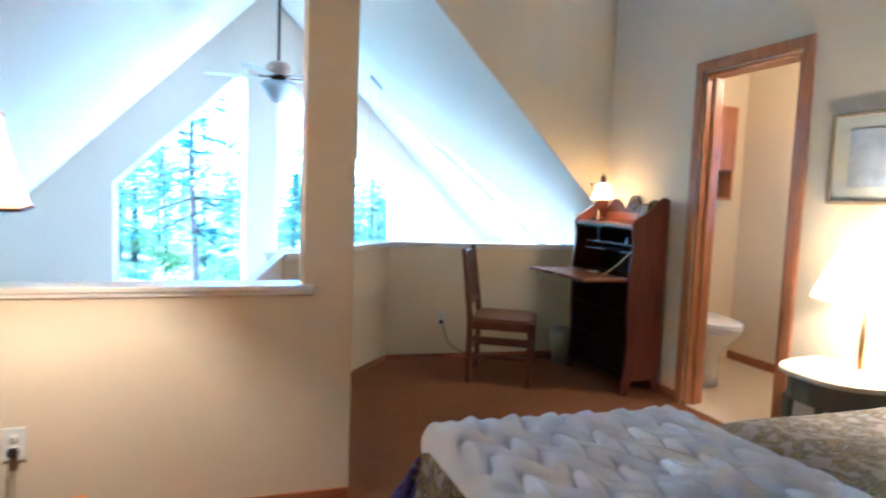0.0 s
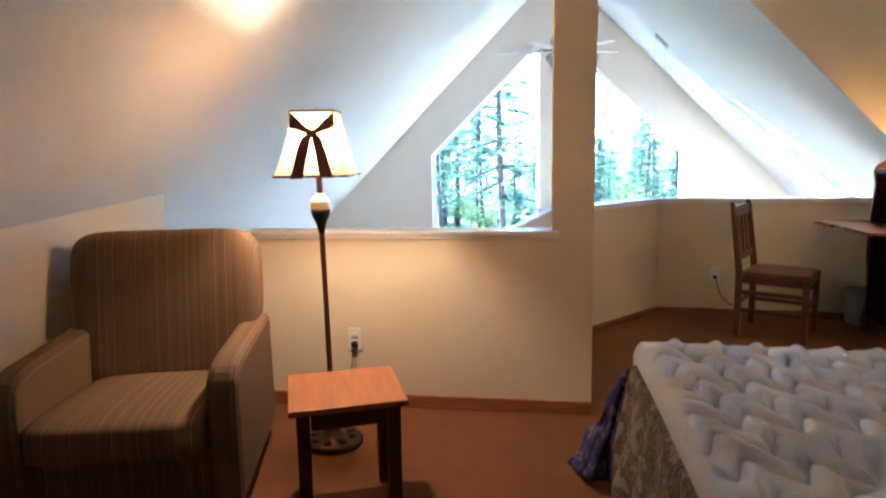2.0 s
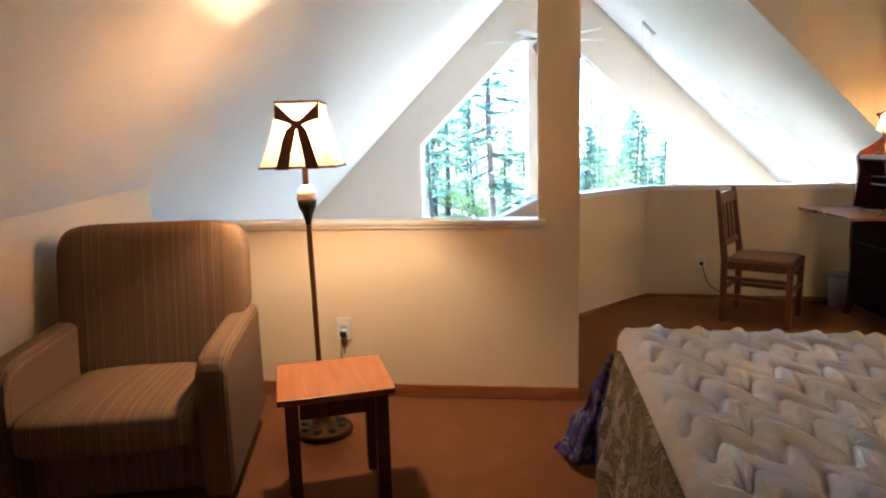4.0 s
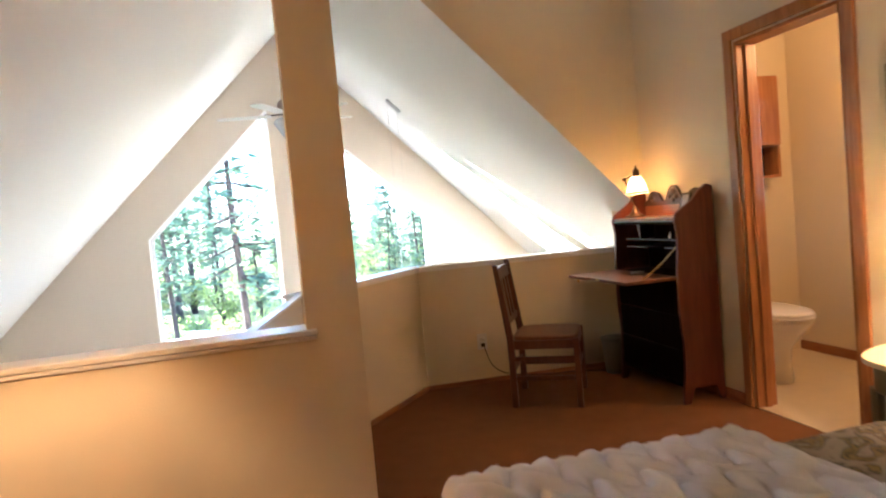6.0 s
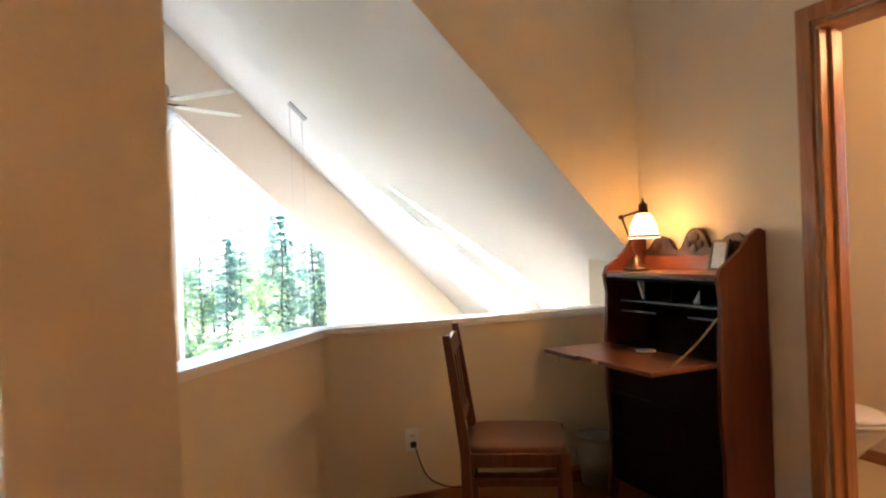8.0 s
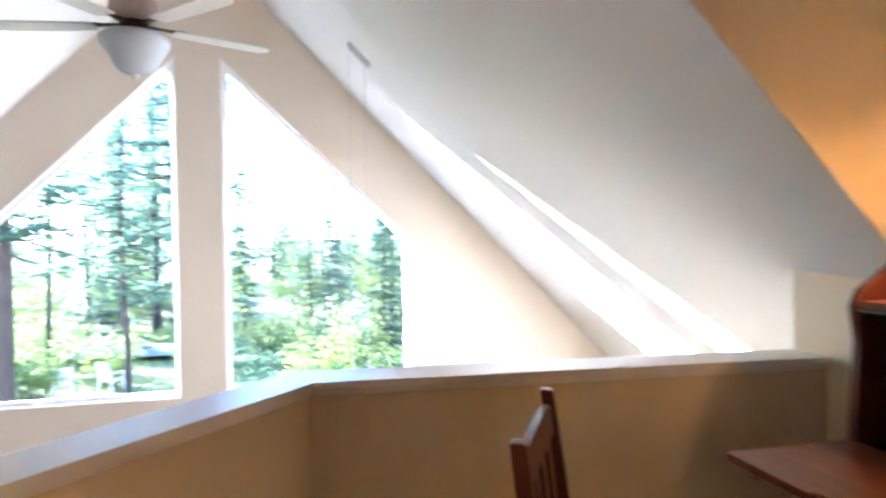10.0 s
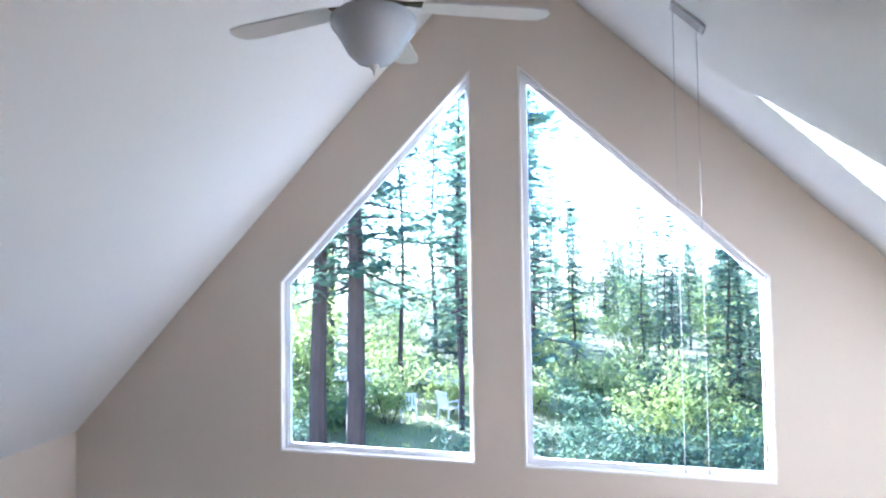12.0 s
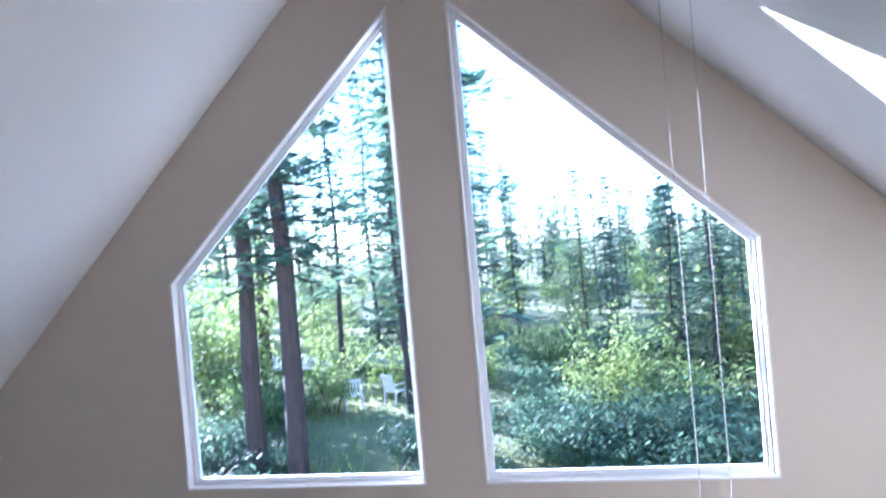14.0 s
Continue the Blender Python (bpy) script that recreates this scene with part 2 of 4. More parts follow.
# near half wall with its cap, and the post at its end
bm = box(B(), L, 0.0, 0, -0.19, 0.12, CAP_Z - 0.022)
box(bm, -0.19, 0.0, 0, 0.0, 0.12, CAP_Z - 0.022)
tagged(link("wall_half_near", bm, WALL), "cream half wall overlooking the great room", "wall", **structure)
bm = prism(B(), [(-0.19, 0, CAP_Z - 0.022), (0, 0, CAP_Z - 0.022), (0, 0.17, CAP_Z - 0.022), (-0.19, 0.17, CAP_Z - 0.022)], (0, 0, 3.22 - CAP_Z))
tagged(link("post", bm, WALL), "square cream painted post rising to the ridge", "post", **structure)
bm = box(B(), L, -0.018, CAP_Z - 0.02, -0.155, 0.135, CAP_Z)
tagged(link("trim_cap_near", bm, CAP, bevel=0.004), "white painted wooden cap of the half wall", "wall cap", **structure)
bm = box(B(), L, -0.010, CAP_Z - 0.038, -0.157, -0.001, CAP_Z - 0.022)
tagged(link("trim_cap_molding", bm, CAP, bevel=0.003), "narrow white molding under the wall cap", "molding", **structure)


def offset_line(pts, d):
    """The open polyline shifted sideways (to its left) by d."""
    out = []
    for i, p in enumerate(pts):
        ns = []
        for a, b in ([(pts[i - 1], p)] if i else []) + ([(p, pts[i + 1])] if i + 1 < len(pts) else []):
            v = Vector((b[0] - a[0], b[1] - a[1])).normalized()
            ns.append(Vector((-v.y, v.x)))
        n = sum(ns, Vector((0, 0))).normalized()
        out.append(tuple(Vector(p) + n * (d / max(0.3, n.dot(ns[0])))))
    return out


out_line = offset_line(SEG, 0.12)
bm = B()
cap_in, cap_out = offset_line(SEG, -0.018), offset_line(SEG, 0.135)
capm = B()
mold = B()
mold_in, mold_out = offset_line(SEG, -0.011), offset_line(SEG, -0.001)
base = B()
base_in, base_out = offset_line(SEG, -0.014), offset_line(SEG, -0.001)
for i in range(2):
    quad = lambda a, b: [a[i], a[i + 1], b[i + 1], b[i]]
    flat(bm, quad(SEG, out_line), -0.25, CAP_Z - 0.022)
    flat(capm, quad(cap_in, cap_out), CAP_Z - 0.02, CAP_Z)
    flat(mold, quad(mold_in, mold_out), CAP_Z - 0.038, CAP_Z - 0.022)
    flat(base, quad(base_in, base_out), 0.0, 0.03)
tagged(link("wall_half_bay", bm, WALL), "angled cream half wall around the loft overlook", "wall", **structure)
tagged(link("trim_cap_bay", capm, CAP), "white painted wooden cap along the angled half wall", "wall cap", **structure)
tagged(link("trim_cap_bay_molding", mold, CAP), "narrow white molding under the angled cap", "molding", **structure)
tagged(link("baseboard_bay", base, TRIM), "stained oak baseboard along the angled wall", "baseboard", **structure)
bm = box(B(), L + 0.001, -0.014, 0, 0.0, -0.001, 0.065)
tagged(link("baseboard_near", bm, TRIM, bevel=0.004), "stained oak baseboard along the half wall", "baseboard", **structure)
bm = box(B(), R - 0.014, D1 + 0.075, 0, R - 0.001, 2.02, 0.065)
box(bm, R - 0.014, -7.3, 0, R - 0.001, D0 - 0.075, 0.065)
tagged(link("baseboard_east", bm, TRIM, bevel=0.004), "stained oak baseboard along the bedroom wall", "baseboard", **structure)
bm = box(B(), L + 0.001, -7.3, 0, L + 0.014, -0.02, 0.065)
tagged(link("baseboard_west", bm, TRIM, bevel=0.004), "stained oak baseboard along the knee wall", "baseboard", **structure)

bm = flat(B(), [(-0.40, 0.14), (-0.37, 0.14), (-0.165, 1.21), (-0.195, 1.21)], -0.25, CAP_Z - 0.012)
tagged(link("wall_half_link", bm, WALL), "thin cream panel joining the half walls", "wall", **structure)
bm = flat(B(), [(-0.405, 0.14), (-0.365, 0.14), (-0.160, 1.20), (-0.200, 1.20)], CAP_Z - 0.011, CAP_Z - 0.001)
tagged(link("trim_link", bm, CAP), "narrow white cap of the thin panel", "wall cap", **structure)

# gable wall with two trapezoid windows
WL, WR = (-1.71, -0.22), (0.12, 1.66)
W0, W1, W2 = -0.01, 1.255, 2.725
bm = B()


def gable(pts):
    prism(bm, [(x, G, z) for x, z in pts], (0, 0.10, 0))


gable([(-4, -2.9), (4, -2.9), (4, W0), (-4, W0)])
gable([(-4, W0), (WL[0], W0), (WL[0], W1), (WL[0], 2.2), (-4, 0.1)])
gable([(WR[1], W0), (4, W0), (4, 0.1), (WR[1], 2.3), (WR[1], W1)])
gable([(WL[1], W0), (WR[0], W0), (WR[0], W2), (WR[0], 3.7), (WL[1], 3.7), (WL[1], W2)])
gable([(WL[0], W1), (WL[1], W2), (WL[1], 3.7), (WL[0], 2.2)])
gable([(WR[0], W2), (WR[1], W1), (WR[1], 2.3), (WR[0], 3.7)])
tagged(link("wall_gable", bm, GABLE), "warm cream gable wall around two trapezoid windows", "wall", **structure)
bm = box(B(), -3.75, 0.0, -2.9, -3.6, G, 0.3)
tagged(link("wall_west", bm, GABLE), "cream side wall of the room below", "wall", **structure)
bm = box(B(), 3.6, 1.9, -0.6, 3.75, G, 0.3)
tagged(link("wall_east_eave", bm, GABLE), "cream strip of wall under the eave", "wall", **structure)
# unseen lower walls, coloured dark to weaken the bounced light
bm = box(B(), 3.6, 1.9, -2.9, 3.75, G, -0.604)
tagged(link("wall_east_lower", bm, LOWER), "unseen dark side wall below, cuts bounced light", "wall", **structure)
bm = box(B(), -3.75, -0.1, -2.9, 3.75, 0.0, -0.25)
tagged(link("wall_under_loft", bm, LOWER), "unseen dark wall under the loft, cuts bounced light", "wall", **structure)
bm = prism(B(), [(-4, 0.10, -0.3), (L - 0.13, 0.10, -0.3), (L - 0.13, 0.10, roof(L - 0.13, 0.12)+0.01), (-4, 0.12, roof(-4, .12)+0.01)], (0, -0.1, 0))
tagged(link("wall_west_return", bm, WALL), "cream wall closing the eave beside the loft", "wall", **structure)
bm = prism(B(), [(R + 0.125, 2.16, -2.9), (4, 2.16, -2.9), (4, 2.16, -0.3), (R + 0.125, 2.16, roof(R + 0.13, 2.17)+0.01)], (0, -0.1, 0))
tagged(link("wall_east_return", bm, WALL), "cream wall closing the eave beside the loft", "wall", **structure)


def inset(pts, d):
    """A convex polygon (counter-clockwise) moved inwards by d."""
    n, out = len(pts), []
    for i in range(n):
        a, b, c = Vector(pts[i - 1]), Vector(pts[i]), Vector(pts[(i + 1) % n])
        u, v = (b - a).normalized(), (c - b).normalized()
        nu, nv = Vector((-u.y, u.x)), Vector((-v.y, v.x))
        m = (nu + nv).normalized()
        out.append(tuple(b + m * (d / m.dot(nu))))
    return out


def trapezoid_window(name, pts):
    w = thing(name, pose(0, 0, 0), "large fixed window in a white vinyl frame", "window", kind="structure")
    rings = [(inset(pts, 0.002), inset(pts, 0.036), G + 0.05, G + 0.098, "window_frame", "white vinyl frame"),
             (inset(pts, 0.036), inset(pts, 0.048), G + 0.06, G + 0.09, "glazing_bead", "grey inner bead")]
    for a, b, y0, y1, nm, lab in rings:
        n = len(a)
        bm = B()
        for i in range(n):
            j = (i + 1) % n
            prism(bm, [(a[i][0], y0, a[i][1]), (a[j][0], y0, a[j][1]), (b[j][0], y0, b[j][1]), (b[i][0], y0, b[i][1])], (0, y1 - y0, 0))
        part(nm, bm, VINYL_WHITE, w, lab)
    p = inset(pts, 0.046)
    g = part("pane", prism(B(), [(x, G + 0.072, z) for x, z in p], (0, 0.006, 0)), GLASS, w, "clear glass pane")
    g.visible_shadow = False
    a, b = pts, inset(pts, 0.012)
    bm = B()
    for i in range(len(a)):
        j = (i + 1) % len(a)
        prism(bm, [(a[i][0], G - 0.004, a[i][1]), (a[j][0], G - 0.004, a[j][1]), (b[j][0], G - 0.004, b[j][1]), (b[i][0], G - 0.004, b[i][1])], (0, 0.055, 0))
    part("reveal", bm, CAP, w, "white painted reveal")


trapezoid_window("window_1", [(WL[0], W0), (WL[1], W0), (WL[1], W2), (WL[0], W1)])
trapezoid_window("window_2", [(WR[0], W0), (WR[1], W0), (WR[1], W1), (WR[0], W2)])


# bathroom shell
bm = B()
box(bm, 3.45, -1.2, 0, 3.57, 0.40, 2.5)
box(bm, 3.45, 0.94, 0, 3.57, 1.75, 2.5)
box(bm, 3.45, 0.40, 0, 3.57, 0.94, 1.14)
box(bm, 3.45, 0.40, 2.0, 3.57, 0.94, 2.5)
tagged(link("wall_bath_east", bm, WALL), "cream bathroom wall with a small window", "wall", **structure)
bm = box(B(), R + 0.12, 1.65, 0, 3.45, 1.75, 2.5)
tagged(link("wall_bath_north", bm, WALL), "cream bathroom wall behind the toilet", "wall", **structure)
bm = box(B(), R + 0.12, -1.3, 0, 3.57, -1.2, 2.5)
tagged(link("wall_bath_south", bm, WALL), "plain cream bathroom wall", "wall", **structure)
bm = box(B(), R + 0.12, -1.3, 2.5, 3.57, 1.75, 2.6)
tagged(link("ceiling_bathroom", bm, CEIL), "white flat bathroom ceiling", "ceiling", **structure)
bm = box(B(), 3.437, -1.2, 0.005, 3.449, 1.65, 0.07)
tagged(link("baseboard_bath", bm, TRIM), "stained oak baseboard in the bathroom", "baseboard", **structure)

# door casing and jamb
def door_frame():
    w = thing("door_1", pose(R, 0, 0), "oak-cased bathroom doorway, door slid out of view", "doorway", kind="structure")
    for nm, bm in (("casing", box(B(), -0.018, D1 + 0.008, 0, -0.001, D1 + 0.068, DH + 0.068)),
                   ("casing", box(B(), -0.018, D0 - 0.068, 0, -0.001, D0 - 0.008, DH + 0.068)),
                   ("casing", box(B(), -0.018, D0 - 0.008, DH + 0.008, -0.001, D1 + 0.008, DH + 0.068)),
                   ("jamb", box(B(), -0.004, D1 - 0.02, 0, 0.124, D1 - 0.001, DH - 0.02)),
                   ("jamb", box(B(), -0.004, D0 + 0.001, 0, 0.124, D0 + 0.02, DH - 0.02)),
                   ("head_jamb", box(B(), -0.004, D0 + 0.001, DH - 0.02, 0.124, D1 - 0.001, DH - 0.001)),
                   ("stop", box(B(), 0.045, D1 - 0.034, 0, 0.08, D1 - 0.02, DH - 0.02)),
                   ("stop", box(B(), 0.045, D0 + 0.02, 0, 0.08, D0 + 0.034, DH - 0.02))):
        part(nm, bm, CASING, w, bevel=0.003)


door_frame()


# ---- more materials ----
def stripes(name, cols, width, rough=0.95):
    """Woven upholstery with irregular stripes along one axis."""
    m = bpy.data.materials.new(name)
    m.use_nodes = True
    nt = m.node_tree
    b = nt.nodes["Principled BSDF"]
    b.inputs["Roughness"].default_value, b.inputs["Specular IOR Level"].default_value = rough, 0.15
    tc, mp, n = nt.nodes.new("ShaderNodeTexCoord"), nt.nodes.new("ShaderNodeMapping"), nt.nodes.new("ShaderNodeTexNoise")
    mp.inputs["Scale"].default_value = (1.0 / width, 0.02, 0.02)
    n.inputs["Scale"].default_value, n.inputs["Detail"].default_value = 1.0, 3
    r = nt.nodes.new("ShaderNodeValToRGB")
    r.color_ramp.elements[0].position, r.color_ramp.elements[1].position = 0.3, 0.72
    r.color_ramp.elements[0].color, r.color_ramp.elements[1].color = (*cols[0], 1), (*cols[-1], 1)
    for k, c in enumerate(cols[1:-1]):
        e = r.color_ramp.elements.new(0.3 + 0.42 * (k + 1) / (len(cols) - 1))
        e.color = (*c, 1)
    w, bp = nt.nodes.new("ShaderNodeTexNoise"), nt.nodes.new("ShaderNodeBump")
    w.inputs["Scale"].default_value = 260
    bp.inputs["Strength"].default_value, bp.inputs["Distance"].default_value = 0.5, 0.003
    nt.links.new(tc.outputs["Object"], mp.inputs[0])
    nt.links.new(tc.outputs["Object"], w.inputs["Vector"])
    nt.links.new(mp.outputs[0], n.inputs["Vector"])
    nt.links.new(n.outputs[0], r.inputs[0])
    nt.links.new(r.outputs[0], b.inputs["Base Color"])
    nt.links.new(w.outputs[0], bp.inputs["Height"])
    nt.links.new(bp.outputs[0], b.inputs["Normal"])
    return m


def tapestry(name, tones):
    """Printed bedspread: purple, gold and grey-green flower shapes on a pale ground."""
    m = bpy.data.materials.new(name)
    m.use_nodes = True
    nt = m.node_tree
    b = nt.nodes["Principled BSDF"]
    b.inputs["Roughness"].default_value = 0.9
    tc, v, n = nt.nodes.new("ShaderNodeTexCoord"), nt.nodes.new("ShaderNodeTexVoronoi"), nt.nodes.new("ShaderNodeTexNoise")
    v.inputs["Scale"].default_value = 16
    n.inputs["Scale"].default_value, n.inputs["Detail"].default_value, n.inputs["Distortion"].default_value = 11, 6, 1.5
    r = nt.nodes.new("ShaderNodeValToRGB")
    r.color_ramp.elements[0].position, r.color_ramp.elements[0].color = 0.36, (*tones[0], 1)
    r.color_ramp.elements[1].position, r.color_ramp.elements[1].color = 0.68, (*tones[-1], 1)
    for k, c in enumerate(tones[1:-1]):
        r.color_ramp.elements.new(0.36 + 0.32 * (k + 1) / (len(tones) - 1)).color = (*c, 1)
    mx = nt.nodes.new("ShaderNodeMath")
    mx.operation = "MULTIPLY_ADD"
    mx.inputs[1].default_value = 0.22
    nt.links.new(tc.outputs["Object"], v.inputs["Vector"])
    nt.links.new(tc.outputs["Object"], n.inputs["Vector"])
    nt.links.new(v.outputs["Distance"], mx.inputs[0])
    nt.links.new(n.outputs[0], mx.inputs[2])
    nt.links.new(mx.outputs[0], r.inputs[0])
    nt.links.new(r.outputs[0], b.inputs["Base Color"])
    bp = nt.nodes.new("ShaderNodeBump")
    bp.inputs["Strength"].default_value, bp.inputs["Distance"].default_value = 0.5, 0.01
    nt.links.new(n.outputs[0], bp.inputs["Height"])
    nt.links.new(bp.outputs[0], b.inputs["Normal"])
    return m


FABRIC = stripes("striped_upholstery", [(0.10, 0.055, 0.03), (0.22, 0.13, 0.06), (0.14, 0.09, 0.055), (0.24, 0.14, 0.06), (0.42, 0.28, 0.12)], 0.011)
QUILT = mat("white_quilted_cotton", (0.66, 0.69, 0.78), 0.9, var=0.04, scale=9, bump=0.4, fine=200, spec=0.15)
SPREAD = tapestry("printed_bedspread", [(0.04, 0.03, 0.10), (0.13, 0.09, 0.045), (0.26, 0.23, 0.19), (0.035, 0.035, 0.03), (0.22, 0.16, 0.07), (0.06, 0.055, 0.055), (0.24, 0.21, 0.18)])
# violet print whose dark tones also hold the side skirt's shadow
SKIRT = tapestry("shadowed_violet_skirt", [(0.01, 0.008, 0.04), (0.035, 0.025, 0.15), (0.18, 0.16, 0.22), (0.02, 0.016, 0.10), (0.05, 0.04, 0.20), (0.015, 0.012, 0.05)])
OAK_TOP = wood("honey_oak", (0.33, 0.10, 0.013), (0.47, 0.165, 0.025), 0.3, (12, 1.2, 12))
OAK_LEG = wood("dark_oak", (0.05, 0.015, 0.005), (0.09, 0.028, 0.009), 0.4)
DESK = wood("red_cherry", (0.07, 0.013, 0.004), (0.125, 0.027, 0.009), 0.4)
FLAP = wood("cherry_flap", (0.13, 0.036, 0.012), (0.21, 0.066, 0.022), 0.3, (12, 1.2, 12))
# near-black stands for the shade inside the desk and cabinet recess
DARK = wood("shaded_interior_wood", (0.006, 0.004, 0.003), (0.014, 0.007, 0.005), 0.8, spec=0.08)
EDGE = wood("edge_highlight", (0.05, 0.045, 0.045), (0.12, 0.11, 0.11), 0.4)
CARVED = wood("dark_carved_walnut", (0.025, 0.009, 0.005), (0.06, 0.022, 0.011), 0.5)
CHAIR_WOOD = wood("mission_oak", (0.07, 0.021, 0.007), (0.13, 0.042, 0.014), 0.4)
LEATHER = mat("tan_leather_seat", (0.15, 0.058, 0.022), 0.5, var=0.2, scale=20, bump=0.3)
BRONZE = mat("aged_bronze", (0.07, 0.04, 0.022), 0.42, 0.8, var=0.25, scale=25)
POLE = mat("antique_gold_pole", (0.30, 0.13, 0.04), 0.4, 0.5, var=0.2, scale=20)
BLACK = mat("blackened_metal", (0.02, 0.018, 0.016), 0.5, 0.4)
IVORY = mat("ivory_ceramic", (0.62, 0.52, 0.38), 0.3)
SHADE = glow_shade("cream_lampshade", (0.56, 0.38, 0.20), 0.4)
GLASS_SHADE = glow_shade("opal_glass_shade", (0.90, 0.80, 0.62), 0.8)
RIBBON = mat("brown_ribbon", (0.13, 0.035, 0.016), 0.6, var=0.15)
PLASTIC = mat("white_plastic", (0.78, 0.77, 0.74), 0.35, var=0.02)
CERAMIC = mat("white_porcelain", (0.80, 0.78, 0.73), 0.12, var=0.01, bump=0.02, spec=0.6)
CREAM = mat("cream_painted_wood", (0.66, 0.58, 0.40), 0.4, var=0.05, scale=14)
GREYGREEN = mat("grey_green_paint", (0.16, 0.15, 0.10), 0.55, var=0.12, scale=14)
PAPER = mat("paper", (0.70, 0.68, 0.62), 0.8)
MATBOARD = mat("picture_mat", (0.52, 0.50, 0.42), 0.85)
PRINT = mat("faded_watercolour", (0.38, 0.40, 0.46), 0.8, var=0.5, scale=10)
GILT = wood("pale_gilt_frame", (0.22, 0.16, 0.07), (0.36, 0.27, 0.13), 0.4)
FANWHITE = mat("white_fan_enamel", (0.70, 0.68, 0.65), 0.35)
FANTAN = mat("tan_fan_enamel", (0.46, 0.35, 0.29), 0.4)
FANGLASS = mat("frosted_glass_bowl", (0.55, 0.60, 0.66), 0.25)
CORD = mat("grey_cord", (0.42, 0.41, 0.40), 0.7)
BIN = mat("grey_plastic", (0.30, 0.28, 0.24), 0.5)
BRASS = mat("brass_chain", (0.60, 0.38, 0.12), 0.3, 0.9)


def soft(bm, c, s, e=4.0, nu=28, nv=16):
    """A cushion: a rounded box (superellipsoid) with half sizes s round c."""
    def p(a, k):
        return math.copysign(abs(a) ** (2.0 / k), a)
    rows = []
    for j in range(nv + 1):
        ph = -math.pi / 2 + math.pi * j / nv
        rows.append([bm.verts.new((c[0] + s[0] * p(math.cos(ph), e) * p(math.cos(t), e),
                                   c[1] + s[1] * p(math.cos(ph), e) * p(math.sin(t), e),
                                   c[2] + s[2] * p(math.sin(ph), e)))
                     for t in (2 * math.pi * (k + 0.5) / nu for k in range(nu))])
    for a, b in zip(rows, rows[1:]):
        for k in range(nu):
            bm.faces.new((a[k], a[(k + 1) % nu], b[(k + 1) % nu], b[k]))
    bmesh.ops.remove_doubles(bm, verts=bm.verts, dist=1e-5)
    return bm


# ---- bed ----
def bed():
    t = thing("bed", pose(0.07, -1.52, 0), "bed with a printed spread under a folded white quilted pad", "bed")
    bm = soft(B(), (1.06, 0, 0.30), (1.04, 0.75, 0.19), 8)
    part("mattress", bm, QUILT, t, smooth=True)
    for x in (0.25, 1.9):
        for y in (-0.6, 0.6):
            part("leg", tube(B(), (x, y, 0), (x, y, 0.14), 0.03), OAK_LEG, t)
    # the spread: a top sheet with skirts that fall in folds
    bm = B()
    nu, nv = 150, 150
    grid = []
    for i in range(nu + 1):
        row = []
        for j in range(nv + 1):
            # signed distances along the cloth, past the edges it hangs
            u = -0.46 + (2.12 + 0.46) * i / nu
            v = -1.22 + 2.44 * j / nv
            x, y, z = u, v, 0.505
            over_x, over_y = max(0, -u), max(0, abs(v) - 0.76)
            if over_x > 0:
                x, z = 0.0, z - over_x
                f = min(1, over_x / 0.3)
                x -= f * (0.05 + 0.03 * math.sin(v * 17) + 0.015 * math.sin(v * 41 + 1))
            if over_y > 0:
                y = math.copysign(0.76, v)
                z -= over_y
                f = min(1, over_y / 0.3)
                y += math.copysign(f * (0.05 + 0.03 * math.sin(u * 15) + 0.015 * math.sin(u * 37)), v)
            if over_x > 0 and over_y > 0:
                z = 0.505 - max(over_x, over_y)
                x -= 0.25 * over_y
                y += math.copysign(0.25 * over_x, v)
            z += 0.006 * math.sin(u * 9 + v * 4) * (over_x + over_y == 0)
            row.append(bm.verts.new((x, y, max(0.03, z))))
        grid.append(row)
    for i in range(nu):
        for j in range(nv):
            bm.faces.new((grid[i][j], grid[i + 1][j], grid[i + 1][j + 1], grid[i][j + 1]))
    # the hanging side gets the violet tones with shadow painted in
    for f in bm.faces:
        q = f.calc_center_median()
        f.material_index = 1 if q.y > 0.765 and q.z < 0.48 else 0
    ob = part("bedspread", bm, [SPREAD, SKIRT], t, "purple, gold and grey printed bedspread", smooth=True)
    md = ob.modifiers.new("thick", "SOLIDIFY")
    md.thickness = 0.008
    # quilted pad with wavy stitched channels
    bm = B()
    nu, nv = 150, 270
    x0, x1, y0, y1 = 0.015, 0.90, -0.80, 0.83
    grid = []
    for i in range(nu + 1):
        row = []
        for j in range(nv + 1):
            a, c = i / nu, j / nv
            x, y = x0 + (x1 - x0) * a, y0 + (y1 - y0) * c
            w = math.asin(0.94 * math.sin((x + 0.25 * y) / 0.132 * 2 * math.pi)) / 1.5708
            v = (y + 0.02 * math.sin(5 * x)) / 0.118 + 0.52 * w
            band = math.floor(v)
            f = v - band
            puff = (4 * f * (1 - f)) ** 0.5
            lobe = 0.5 + 0.5 * math.sin((x + 0.25 * y) / 0.132 * 2 * math.pi + (1.9 if band % 2 else -1.2))
            h = 0.037 * puff * (0.5 + 0.5 * lobe ** 0.7) + 0.0015 * math.sin(60 * y + 90 * x) * puff
            e = min(a, 1 - a) * (x1 - x0)
            f = min(c, 1 - c) * (y1 - y0)
            d = min(e, f)
            drop = 0.045 * max(0, 1 - d / 0.03) ** 2
            z = 0.560 + h * min(1, d / 0.09 + 0.12) - drop + 0.012 * math.sin(3.1 * y + 2 * x)
            if a > 0.93:
                z += 0.022 * (a - 0.93) / 0.07
            row.append(bm.verts.new((x, y, z)))
        grid.append(row)
